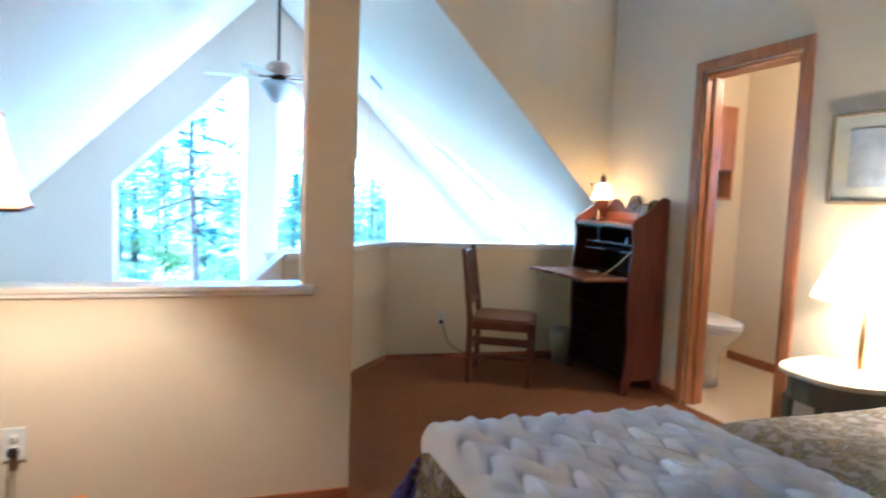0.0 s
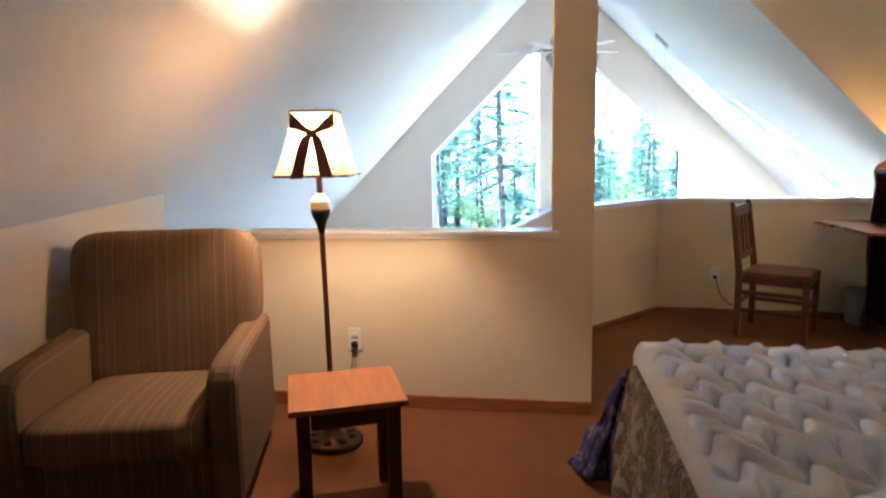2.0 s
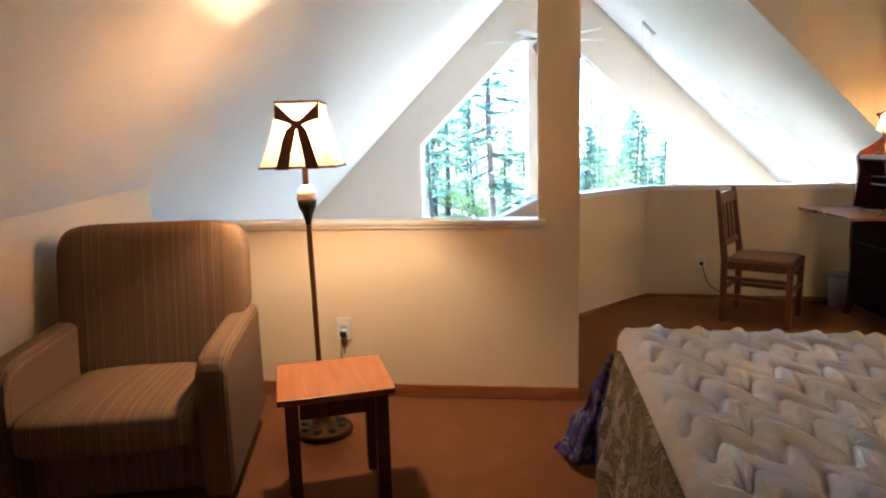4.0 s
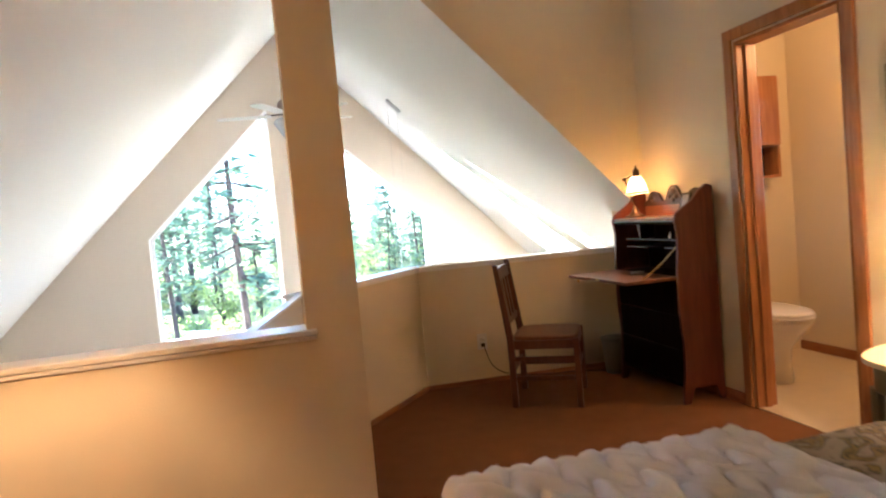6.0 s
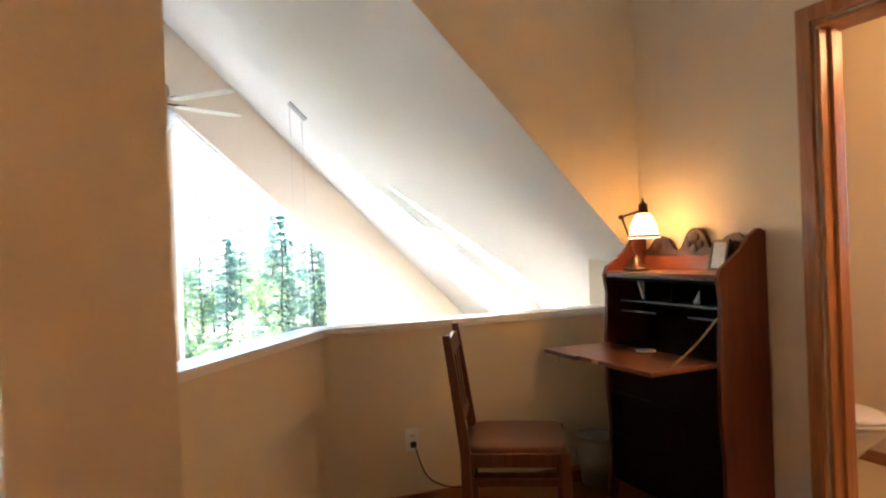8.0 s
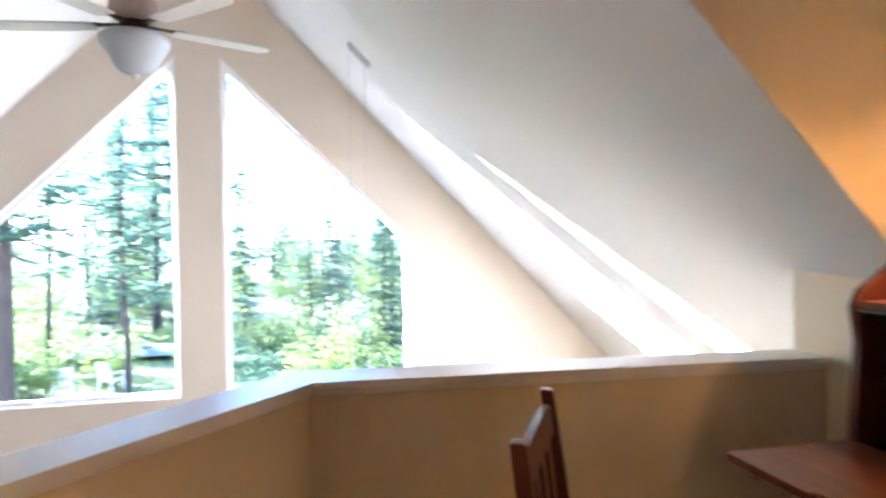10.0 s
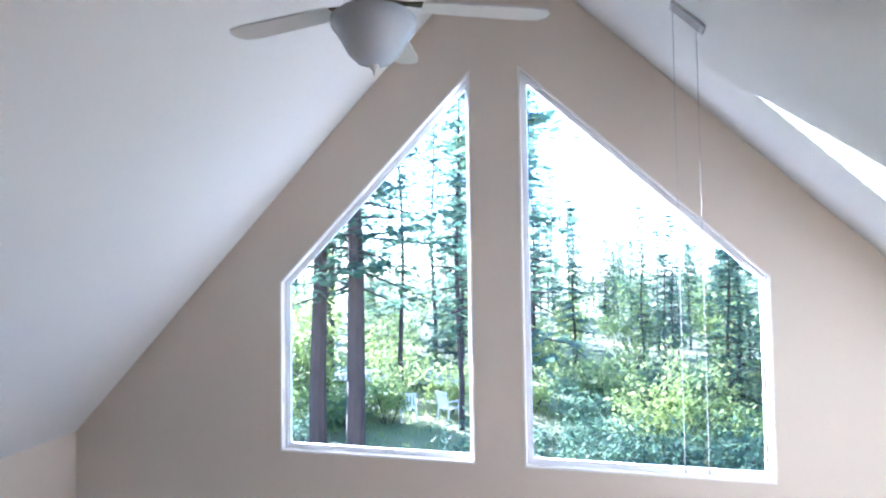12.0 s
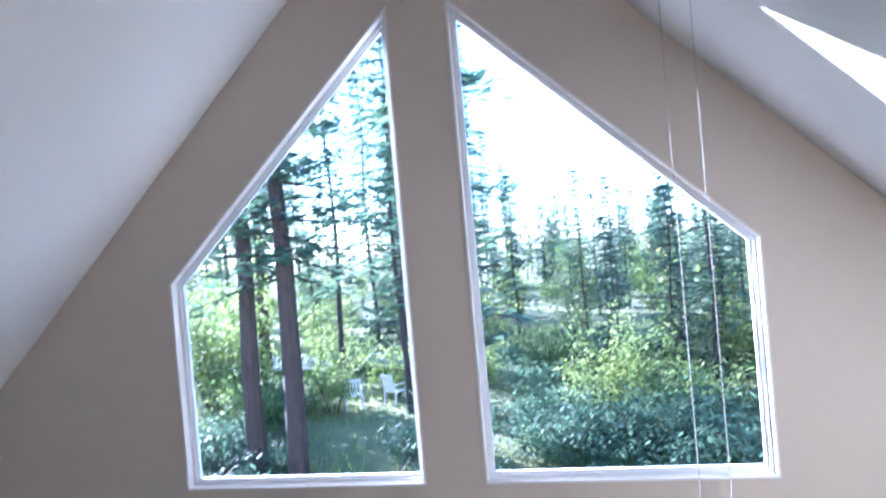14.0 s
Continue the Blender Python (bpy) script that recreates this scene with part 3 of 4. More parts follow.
    for i in range(nu):
        for j in range(nv):
            bm.faces.new((grid[i][j], grid[i + 1][j], grid[i + 1][j + 1], grid[i][j + 1]))
    edge = [grid[i][0] for i in range(nu)] + [grid[nu][j] for j in range(nv)] + [grid[i][nv] for i in range(nu, 0, -1)] + [grid[0][j] for j in range(nv, 0, -1)]
    low = [bm.verts.new((q.co.x, q.co.y, 0.478)) for q in edge]
    n = len(edge)
    for k in range(n):
        bm.faces.new((edge[k], low[k], low[(k + 1) % n], edge[(k + 1) % n]))
    part("quilted_pad", bm, QUILT, t, "white quilted mattress pad with wavy stitching", smooth=True)


bed()


# ---- armchair ----
def armchair():
    t = thing("armchair", pose(-1.715, -0.80, 0, 0, 0, 15), "brown striped upholstered armchair with a loose seat cushion", "armchair")
    def cushion():
        bm = soft(B(), (0, 0, 0), (0.292, 0.36, 0.072), 6, 40, 20)
        for v in bm.verts:
            v.co.z += 0.022 * math.cos(v.co.x * 5) * math.cos(v.co.y * 4) * (v.co.z > 0)
        bmesh.ops.transform(bm, matrix=pose(0, -0.145, 0.33, -4, 0, 0), verts=bm.verts)
        return bm
    part("base", soft(B(), (0, -0.02, 0.20), (0.375, 0.36, 0.12), 9), FABRIC, t, smooth=True)
    part("seat_cushion", cushion(), FABRIC, t, smooth=True)
    bm = soft(B(), (0, 0, 0), (0.362, 0.115, 0.33), 7, 40, 28)
    for v in bm.verts:
        v.co.x *= 0.90 + 0.12 * min(1, max(0, (v.co.z + 0.33) / 0.3))
        v.co.y += 0.02 * math.cos(v.co.x * 4)
    bmesh.ops.transform(bm, matrix=pose(0, 0.245, 0.625, -9, 0, 0), verts=bm.verts)
    part("backrest", bm, FABRIC, t, smooth=True)
    for sx in (-1, 1):
        bm = B()
        prof = [(-0.43, 0.08), (-0.43, 0.46), (-0.415, 0.525), (-0.37, 0.562), (-0.28, 0.575), (-0.05, 0.578), (0.16, 0.58), (0.33, 0.58), (0.36, 0.08)]
        prism(bm, [(sx * 0.285, y, z) for y, z in prof], (sx * 0.105, 0, 0))
        part("arm", bm, FABRIC, t, smooth=False, bevel=0.035)
    for x in (-0.33, 0.33):
        for y in (-0.31, 0.27):
            part("foot", tube(B(), (x, y, 0), (x, y, 0.085), 0.02, 0.028), OAK_LEG, t)
    for k in range(7):
        bm = soft(B(), (0.350, 0.26 + 0.004 * (k % 2), 0.50 + 0.05 * k), (0.014, 0.055, 0.022), 2.2, 10, 6)
        part("pleat", bm, FABRIC, t, smooth=True)


armchair()


# ---- side table ----
def side_table():
    t = thing("side_table", pose(-0.93, -0.905, 0, 0, 0, 22), "small square honey oak side table on the carpet", "side table")
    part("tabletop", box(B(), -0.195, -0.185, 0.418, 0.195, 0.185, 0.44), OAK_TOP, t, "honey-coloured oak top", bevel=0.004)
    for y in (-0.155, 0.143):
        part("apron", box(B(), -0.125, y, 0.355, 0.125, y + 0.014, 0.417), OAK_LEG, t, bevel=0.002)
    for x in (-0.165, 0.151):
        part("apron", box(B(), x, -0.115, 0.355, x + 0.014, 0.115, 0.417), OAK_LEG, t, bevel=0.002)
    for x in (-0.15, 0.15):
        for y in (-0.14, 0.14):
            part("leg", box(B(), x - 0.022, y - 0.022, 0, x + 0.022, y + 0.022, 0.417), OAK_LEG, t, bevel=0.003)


side_table()


# ---- floor lamp ----
def floor_lamp():
    t = thing("floor_lamp", pose(-1.14, -0.43, 0), "lit bronze floor lamp, cream shade tied with brown ribbon", "floor lamp")
    top = Vector((0.030, -0.125, 1.0))
    bm = lathe(B(), [(0, 0.0), (0.125, 0.0), (0.128, 0.018), (0.118, 0.03), (0.06, 0.036), (0.045, 0.055), (0.02, 0.075), (0.016, 0.09), (0, 0.09)], 28)
    base = part("base", bm, BRONZE, t, "pierced scrollwork cast base", smooth=True)
    for k in range(8):
        a = k * math.pi / 4
        part("scroll", soft(B(), (0.085 * math.cos(a), 0.085 * math.sin(a), 0.034), (0.018, 0.018, 0.010), 2.5, 10, 6), BLACK, base, smooth=True)
    part("pole", tube(B(), (0, 0, 0.08), top * 0.98, 0.011, 0.011, 14), POLE, t)
    d = top.normalized()

    def along(bm, z):
        q = d.to_track_quat("Z", "Y").to_matrix().to_4x4()
        bmesh.ops.transform(bm, matrix=Matrix.Translation(d * z) @ q, verts=bm.verts)
        return bm
    part("urn", along(lathe(B(), [(0.011, -0.08), (0.016, -0.06), (0.02, -0.04), (0.036, -0.005), (0.038, 0.02), (0, 0.02)], 20), 1.03), BLACK, t, "dark pierced urn", smooth=True)
    part("collar", along(lathe(B(), [(0.036, 0.0), (0.040, 0.008), (0.037, 0.016), (0.035, 0.018), (0.038, 0.026), (0.033, 0.036), (0.022, 0.050), (0.013, 0.058), (0, 0.058)], 20), 1.05), IVORY, t, "ivory ceramic collar", smooth=True)
    c = Vector((0.030, -0.127, 0))
    part("socket", tube(B(), c + Vector((0, 0, 1.08)), c + Vector((0, 0, 1.20)), 0.012), BRONZE, t)
    # square bell shade
    zb, zt, n = 1.172, 1.415, 9
    bm = B()
    rings = []
    for k in range(n + 1):
        s = k / n
        r = 0.088 + (0.153 - 0.088) * (1 - s) ** 1.5
        z = zb + (zt - zb) * s
        ring = []
        for q in range(4):
            a = math.radians(45 + 90 * q + 8)
            b2 = math.radians(45 + 90 * (q + 1) + 8)
            pa, pb = Vector((math.cos(a), math.sin(a), 0)) * r * 1.30, Vector((math.cos(b2), math.sin(b2), 0)) * r * 1.30
            for w in range(6):
                ring.append(bm.verts.new(c + pa.lerp(pb, w / 6) + Vector((0, 0, z))))
        rings.append(ring)
    for p, q in zip(rings, rings[1:]):
        m = len(p)
        for w in range(m):
            bm.faces.new((p[w], p[(w + 1) % m], q[(w + 1) % m], q[w]))
    shade = part("shade", bm, SHADE, t, "cream fabric shade glowing from within")
    shade.visible_shadow = True
    for nm, z, r in (("lower_band", zb, 0.153), ("upper_band", zt, 0.088)):
        bm = B()
        pts = [c + Vector((math.cos(math.radians(53 + 90 * q)), math.sin(math.radians(53 + 90 * q)), 0)) * r * 1.31 + Vector((0, 0, z)) for q in range(4)]
        for q in range(4):
            tube(bm, pts[q], pts[(q + 1) % 4], 0.005, 0.005, 6)
        part(nm, bm, RIBBON, shade, "dark brown braid")
    # ribbon: a swag across the front and two tails from a knot
    def front(x, z):
        s = (z - zb) / (zt - zb)
        r = 0.088 + 0.065 * (1 - s) ** 1.5
        o = Vector((x, -r * 0.925 - 0.006, z))
        return c + Matrix.Rotation(math.radians(8), 3, "Z") @ o
    def strip(nm, pts):
        bm = B()
        vs = [[bm.verts.new(front(x + w * sg, z)) for sg in (-1, 1)] for x, z, w in pts]
        vs2 = [[bm.verts.new(q.co + Vector((0, -0.003, 0))) for q in row] for row in vs]
        for k in range(len(vs) - 1):
            a, b2, e, f = vs[k], vs[k + 1], vs2[k], vs2[k + 1]
            bm.faces.new((a[0], a[1], b2[1], b2[0]))
            bm.faces.new((e[0], f[0], f[1], e[1]))
            bm.faces.new((a[0], b2[0], f[0], e[0]))
            bm.faces.new((a[1], e[1], f[1], b2[1]))
        part(nm, bm, RIBBON, shade, "brown ribbon")
    strip("ribbon_tail", [(-0.006, 1.335, 0.008), (-0.022, 1.31, 0.017), (-0.034, 1.27, 0.021), (-0.044, 1.22, 0.021), (-0.054, 1.164, 0.025)])
    strip("ribbon_tail", [(0.006, 1.335, 0.008), (0.018, 1.31, 0.016), (0.030, 1.27, 0.019), (0.044, 1.22, 0.021), (0.060, 1.166, 0.025)])
    strip("knot", [(-0.001, 1.316, 0.009), (0, 1.33, 0.016), (0.001, 1.346, 0.010)])
    for sg in (-1, 1):
        bm = B()
        pts = [(0.002, 1.320, 1.340), (0.030, 1.335, 1.362), (0.058, 1.346, 1.388), (0.083, 1.352, 1.412)]
        vs = [[bm.verts.new(front(sg * x, z) + Vector((0, -dy, 0))) for z in (a, b2) for dy in (0, 0.003)] for x, a, b2 in pts]
        for k in range(3):
            p, q = vs[k], vs[k + 1]
            for i, j in ((0, 2), (2, 3), (3, 1), (1, 0)):
                bm.faces.new((p[i], p[j], q[j], q[i]))
        part("ribbon_swag", bm, RIBBON, shade, "brown ribbon")
    part("finial", tube(B(), c + Vector((0, 0, 1.415)), c + Vector((0, 0, 1.43)), 0.006, 0.002), BRONZE, t)


floor_lamp()


def cable(name, pts, r, label, category="cable"):
    cu = bpy.data.curves.new(name, "CURVE")
    cu.dimensions, cu.bevel_depth, cu.bevel_resolution = "3D", r, 2
    sp = cu.splines.new("NURBS")
    sp.points.add(len(pts) - 1)
    for p, q in zip(sp.points, pts):
        p.co = (*q, 1)
    sp.use_endpoint_u, sp.order_u = True, 3
    tmp = new(name, cu)
    me = bpy.data.meshes.new_from_object(tmp)
    bpy.data.objects.remove(tmp)
    me.materials.clear()
    me.materials.append(BLACK)
    return tagged(new(name, me), label, category)


def wall_outlet(m, label):
    """Plate in the local xz plane, facing -y."""
    t = thing("wall_outlet", m, label, "electrical outlet", "wall outlets")
    part("plate", box(B(), -0.036, -0.007, -0.058, 0.036, -0.0015, 0.058), PLASTIC, t, bevel=0.003)
    for z in (-0.02, 0.02):
        s = part("socket", soft(B(), (0, -0.008, z), (0.016, 0.003, 0.014), 3, 14, 8), PLASTIC, t, smooth=True)
        for x in (-0.006, 0.006):
            part("slot", box(B(), x - 0.0012, -0.0122, z - 0.004, x + 0.0012, -0.0105, z + 0.005), BLACK, s)
    part("plug", box(B(), -0.014, -0.035, -0.034, 0.014, -0.011, -0.008), BLACK, t, "black plug", bevel=0.004)


wall_outlet(pose(-1.153, 0, 0.345), "white duplex outlet with a black plug")
cable("lamp_cable", [(-1.153, -0.036, 0.325), (-1.155, -0.06, 0.27), (-1.165, -0.05, 0.15), (-1.16, -0.08, 0.03), (-1.15, -0.2, 0.008), (-1.14, -0.305, 0.01)], 0.003, "black lamp cable running down to the carpet")
ang = math.degrees(math.atan2(-0.11, 1.57))
wall_outlet(pose(1.10, 2.15 - 0.42 * 0.07, 0.30, 0, 0, ang), "white outlet with a cord on the overlook wall")
cable("desk_lamp_cable", [(1.10, 2.08, 0.28), (1.11, 2.05, 0.2), (1.16, 2.06, 0.1), (1.3, 2.07, 0.03), (1.6, 2.04, 0.008), (1.85, 1.98, 0.008), (2.1, 1.8, 0.008)], 0.0035, "dark lamp cord trailing to the carpet")


# ---- side chair ----
def side_chair():
    t = thing("side_chair", pose(1.355, 1.53, 0, 0, 0, 60), "mission oak side chair with a tan leather seat", "chair")
    # local x: across the back; local -y: the way it faces
    w, d = 0.205, 0.20
    for sx in (-1, 1):
        bm = B()
        prism(bm, [(sx * w - 0.017, d - 0.02, 0), (sx * w - 0.017, d + 0.02, 0), (sx * w - 0.017, d + 0.02, 0.42), (sx * w - 0.017, d + 0.075, 0.90),
                   (sx * w - 0.017, d + 0.045, 0.90), (sx * w - 0.017, d - 0.02, 0.44)], (0.034, 0, 0))
        part("back_post", bm, CHAIR_WOOD, t, bevel=0.004)
        part("leg", box(B(), sx * w - 0.018, -d - 0.018, 0, sx * w + 0.018, -d + 0.018, 0.425), CHAIR_WOOD, t, bevel=0.004)
        for z in (0.17, 0.29):
            part("stretcher", box(B(), sx * w - 0.009, -d + 0.018, z, sx * w + 0.009, d - 0.02, z + 0.028), CHAIR_WOOD, t, bevel=0.002)
        part("seat_rail", box(B(), sx * w - 0.011, -d + 0.018, 0.365, sx * w + 0.011, d - 0.02, 0.42), CHAIR_WOOD, t, bevel=0.002)
    for y in (-d, d):
        part("seat_rail", box(B(), -w + 0.018, y - 0.010, 0.365, w - 0.018, y + 0.010, 0.42), CHAIR_WOOD, t, bevel=0.002)
        part("stretcher", box(B(), -w + 0.018, y - 0.009, 0.215, w - 0.018, y + 0.009, 0.245), CHAIR_WOOD, t, bevel=0.002)
    part("seat", soft(B(), (0, -0.01, 0.428), (0.205, 0.20, 0.017), 7), LEATHER, t, "tan leather seat", smooth=True)

    def rail(nm, x0, x1, z0, z1, arch=0.0):
        yy = lambda z: d - 0.001 + 0.055 * max(0, z - 0.44) / 0.46
        n = 8 if arch else 1
        up = [(x1 + (x0 - x1) * k / n, yy(z1), z1 + arch * math.sin(math.pi * k / n)) for k in range(n + 1)]
        part(nm, prism(B(), [(x0, yy(z0), z0), (x1, yy(z0), z0), *up], (0, 0.018, 0)), CHAIR_WOOD, t)
    rail("top_rail", -w + 0.017, w - 0.017, 0.80, 0.865, 0.012)
    rail("lower_rail", -w + 0.017, w - 0.017, 0.51, 0.55)
    for k in range(3):
        x = -0.095 + 0.095 * k
        rail("slat", x - 0.022, x + 0.022, 0.55, 0.80)


side_chair()


# ---- drop-front desk ----
def desk():
    X0, X1, Y0, Y1 = 1.965, 2.235, 0.965, 1.685
    t = thing("secretary_desk", pose(0, 0, 0), "red cherry drop-front secretary desk, flap open", "desk")
    side = [(X1, 0), (X1, 1.27), (X1 - 0.04, 1.285), (X1 - 0.09, 1.255), (X1 - 0.14, 1.20), (X0 + 0.06, 1.155), (X0 + 0.02, 1.13), (X0, 1.09),
            (X0 + 0.015, 1.0), (X0 - 0.0, 0.80), (X0 - 0.005, 0.55), (X0 + 0.01, 0.35), (X0 + 0.005, 0.18), (X0 - 0.012, 0.06), (X0 - 0.012, 0), (X0 + 0.03, 0), (X0 + 0.06, 0.09),
            (X1 - 0.06, 0.09), (X1 - 0.03, 0)]
    for y in (Y0, Y1 - 0.022):
        part("side_panel", prism(B(), [(x, y, z) for x, z in side], (0, 0.022, 0)), DESK, t, bevel=0.003)
    a, b2 = Y0 + 0.0225, Y1 - 0.0225
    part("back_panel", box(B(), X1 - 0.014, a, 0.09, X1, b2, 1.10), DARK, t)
    # scalloped crest with a carved middle
    n = 48
    top = []
    for k in range(n + 1):
        s = k / n
        z = 1.195 + 0.095 * math.exp(-((s - 0.5) / 0.10) ** 4) + 0.065 * (math.exp(-((s - 0.18) / 0.10) ** 4) + math.exp(-((s - 0.82) / 0.10) ** 4)) + 0.008 * math.sin(math.pi * s * 9) ** 2
        top.append((X1 - 0.016, a + (b2 - a) * s, z))
    # lighter cherry puts the desk lamp's light into back board and top shelf
    part("back_board", box(B(), X1 - 0.013, a, 1.105, X1, b2, 1.1725), FLAP, t, "cherry back board, lamplight in its redder colour")
    bm = prism(B(), [(X1 - 0.022, a, 1.173), *[(X1 - 0.022, p[1], p[2]) for p in top], (X1 - 0.022, b2, 1.173)], (0.0218, 0, 0))
    crest = part("crest", bm, CARVED, t, "scalloped carved crest board")
    ym = (a + b2) / 2
    for dy, dz, r in ((0, 1.255, 0.030), (-0.035, 1.225, 0.020), (0.035, 1.225, 0.020), (0, 1.205, 0.02), (-0.23, 1.215, 0.022), (0.23, 1.215, 0.022)):
        part("carving", soft(B(), (X1 - 0.024, ym + dy, dz), (0.008, r, r * 0.9), 2.3, 14, 8), CARVED, crest, smooth=True)
    part("top_shelf", box(B(), X0 + 0.012, a, 1.085, X1 - 0.017, b2, 1.104), FLAP, t, "cherry top shelf, lamplight in its lighter colour", bevel=0.003)
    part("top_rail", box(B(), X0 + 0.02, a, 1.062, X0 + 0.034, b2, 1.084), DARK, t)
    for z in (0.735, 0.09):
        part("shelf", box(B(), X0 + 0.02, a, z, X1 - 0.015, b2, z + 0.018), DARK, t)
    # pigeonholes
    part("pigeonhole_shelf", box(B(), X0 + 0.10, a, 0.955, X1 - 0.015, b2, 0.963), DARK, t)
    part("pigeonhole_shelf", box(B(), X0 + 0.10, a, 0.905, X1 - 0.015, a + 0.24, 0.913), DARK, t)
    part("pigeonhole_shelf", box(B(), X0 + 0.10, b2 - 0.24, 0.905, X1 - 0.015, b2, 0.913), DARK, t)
    # thin grey strips paint the highlights along the shelf edges
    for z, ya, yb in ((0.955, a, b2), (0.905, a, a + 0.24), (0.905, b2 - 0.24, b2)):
        part("shelf_edge", box(B(), X0 + 0.094, ya, z, X0 + 0.0995, yb, z + 0.008), EDGE, t, "grey strip, painted highlight on the shelf edge")
    part("shelf_edge", box(B(), X0 + 0.006, a, 1.078, X0 + 0.0115, b2, 1.084), EDGE, t, "grey strip, painted highlight on the shelf edge")
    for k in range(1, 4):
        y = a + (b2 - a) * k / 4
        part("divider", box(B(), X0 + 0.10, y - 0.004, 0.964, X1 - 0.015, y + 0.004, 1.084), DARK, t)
    # lower front, drawers coloured near-black for the shade under the flap
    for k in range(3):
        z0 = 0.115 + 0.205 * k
        part("drawer", box(B(), X0 + 0.008, a + 0.003, z0, X0 + 0.03, b2 - 0.003, z0 + 0.198), DARK, t, "drawer front coloured near-black for shade", bevel=0.004)
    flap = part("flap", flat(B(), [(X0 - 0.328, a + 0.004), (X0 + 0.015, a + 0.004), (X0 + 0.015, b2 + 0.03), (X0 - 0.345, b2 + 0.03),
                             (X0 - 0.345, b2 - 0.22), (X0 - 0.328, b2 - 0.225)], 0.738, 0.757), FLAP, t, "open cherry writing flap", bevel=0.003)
    part("lock", box(B(), X0 - 0.331, ym - 0.02, 0.742, X0 - 0.326, ym + 0.02, 0.755), BRASS, flap)
    part("hinge_knob", tube(B(), (X0 - 0.30, b2 - 0.02, 0.705), (X0 - 0.30, b2 - 0.02, 0.738), 0.008), BRASS, flap)
    bm = B()
    p, q = Vector((X0 + 0.02, a + 0.01, 0.93)), Vector((X0 - 0.20, a + 0.03, 0.760))
    for k in range(30):
        c = p.lerp(q, k / 29) - Vector((0, 0, 0.012 * math.sin(math.pi * k / 29)))
        soft(bm, c, (0.0045, 0.0035, 0.006) if k % 2 else (0.0035, 0.0055, 0.0045), 2, 6, 4)
    part("chain", bm, BRASS, t, "brass flap chain", smooth=True)
    tagged(part_thing("coaster", lathe(B(), [(0, 0), (0.042, 0), (0.044, 0.006), (0.03, 0.008), (0, 0.008)], 24), PLASTIC, pose(1.94, 1.36, 0.757)), "round white coaster on the desk flap", "coaster")
    for y, rx, h in ((1.54, -20, 0.09), (1.22, 35, 0.12)):
        tagged(part_thing("envelope", box(B(), -0.05, -0.006, 0, 0.05, 0.006, h), PAPER, pose(2.14, y, 0.968, rx, 0, 0)), "papers leaning in a pigeonhole", "papers")
    fr = thing("photo_frame", pose(2.165, 1.155, 1.107, 0, 0, 0) @ pose(0, 0, 0, 0, 12, -8), "small dark photo frame leaning on the desk", "picture frame")
    for nm, bm in (("frame_side", box(B(), -0.008, -0.055, 0, 0.004, -0.043, 0.135)), ("frame_side", box(B(), -0.008, 0.043, 0, 0.004, 0.055, 0.135)),
                   ("frame_rail", box(B(), -0.008, -0.043, 0, 0.004, 0.043, 0.012)), ("frame_rail", box(B(), -0.008, -0.043, 0.123, 0.004, 0.043, 0.135))):
        part(nm, bm, BLACK, fr)
    part("photo", box(B(), -0.003, -0.043, 0.012, 0.003, 0.043, 0.123), PRINT, fr, "faded photograph")


def part_thing(name, bm, material, m, smooth=False):
    ob = link(name, bm, material, smooth=smooth)
    ob.matrix_world = m
    return ob


desk()


def desk_lamp():
    t = thing("desk_lamp", pose(2.095, 1.585, 1.104), "lit bronze swing-arm desk lamp with opal glass shade", "desk lamp")
    part("base", lathe(B(), [(0, 0), (0.062, 0), (0.064, 0.01), (0.045, 0.02), (0.03, 0.03), (0.018, 0.06), (0.012, 0.075), (0, 0.075)], 24), BRONZE, t, smooth=True)
    part("pole", tube(B(), (0, 0, 0.07), (-0.03, 0.055, 0.262), 0.005), BRONZE, t)
    part("arm", tube(B(), (-0.032, 0.062, 0.262), (-0.047, -0.105, 0.285), 0.005), BRONZE, t)
    part("joint", soft(B(), (-0.03, 0.058, 0.262), (0.012, 0.016, 0.012), 2.5, 12, 8), BRONZE, t, smooth=True)
    c = (-0.047, -0.118)
    part("holder", lathe(B(), [(0, 0.345), (0.004, 0.34), (0.006, 0.325), (0.012, 0.32), (0.02, 0.312), (0.022, 0.28), (0.028, 0.268)], 20, at=c), BRONZE, t, smooth=True)
    s = part("shade", lathe(B(), [(0.028, 0.27), (0.042, 0.25), (0.056, 0.215), (0.066, 0.175), (0.072, 0.155)], 28, at=c), GLASS_SHADE, t, "white opal glass bell shade", smooth=True)
    part("rim", lathe(B(), [(0.0690, 0.172), (0.0730, 0.168), (0.0725, 0.160), (0.0680, 0.166)], 28, at=c), BRONZE, s, smooth=True)


desk_lamp()


def waste_bin():
    t = thing("waste_bin", pose(2.03, 1.86, 0), "small grey plastic waste bin beside the desk", "waste bin")
    part("body", lathe(B(), [(0, 0.0), (0.085, 0.0), (0.105, 0.24), (0.10, 0.24), (0.08, 0.008), (0, 0.008)], 28), BIN, t, smooth=True)
    part("rim", lathe(B(), [(0.104, 0.236), (0.111, 0.24), (0.110, 0.25), (0.100, 0.25), (0.100, 0.236)], 28), BIN, t, smooth=True)


waste_bin()


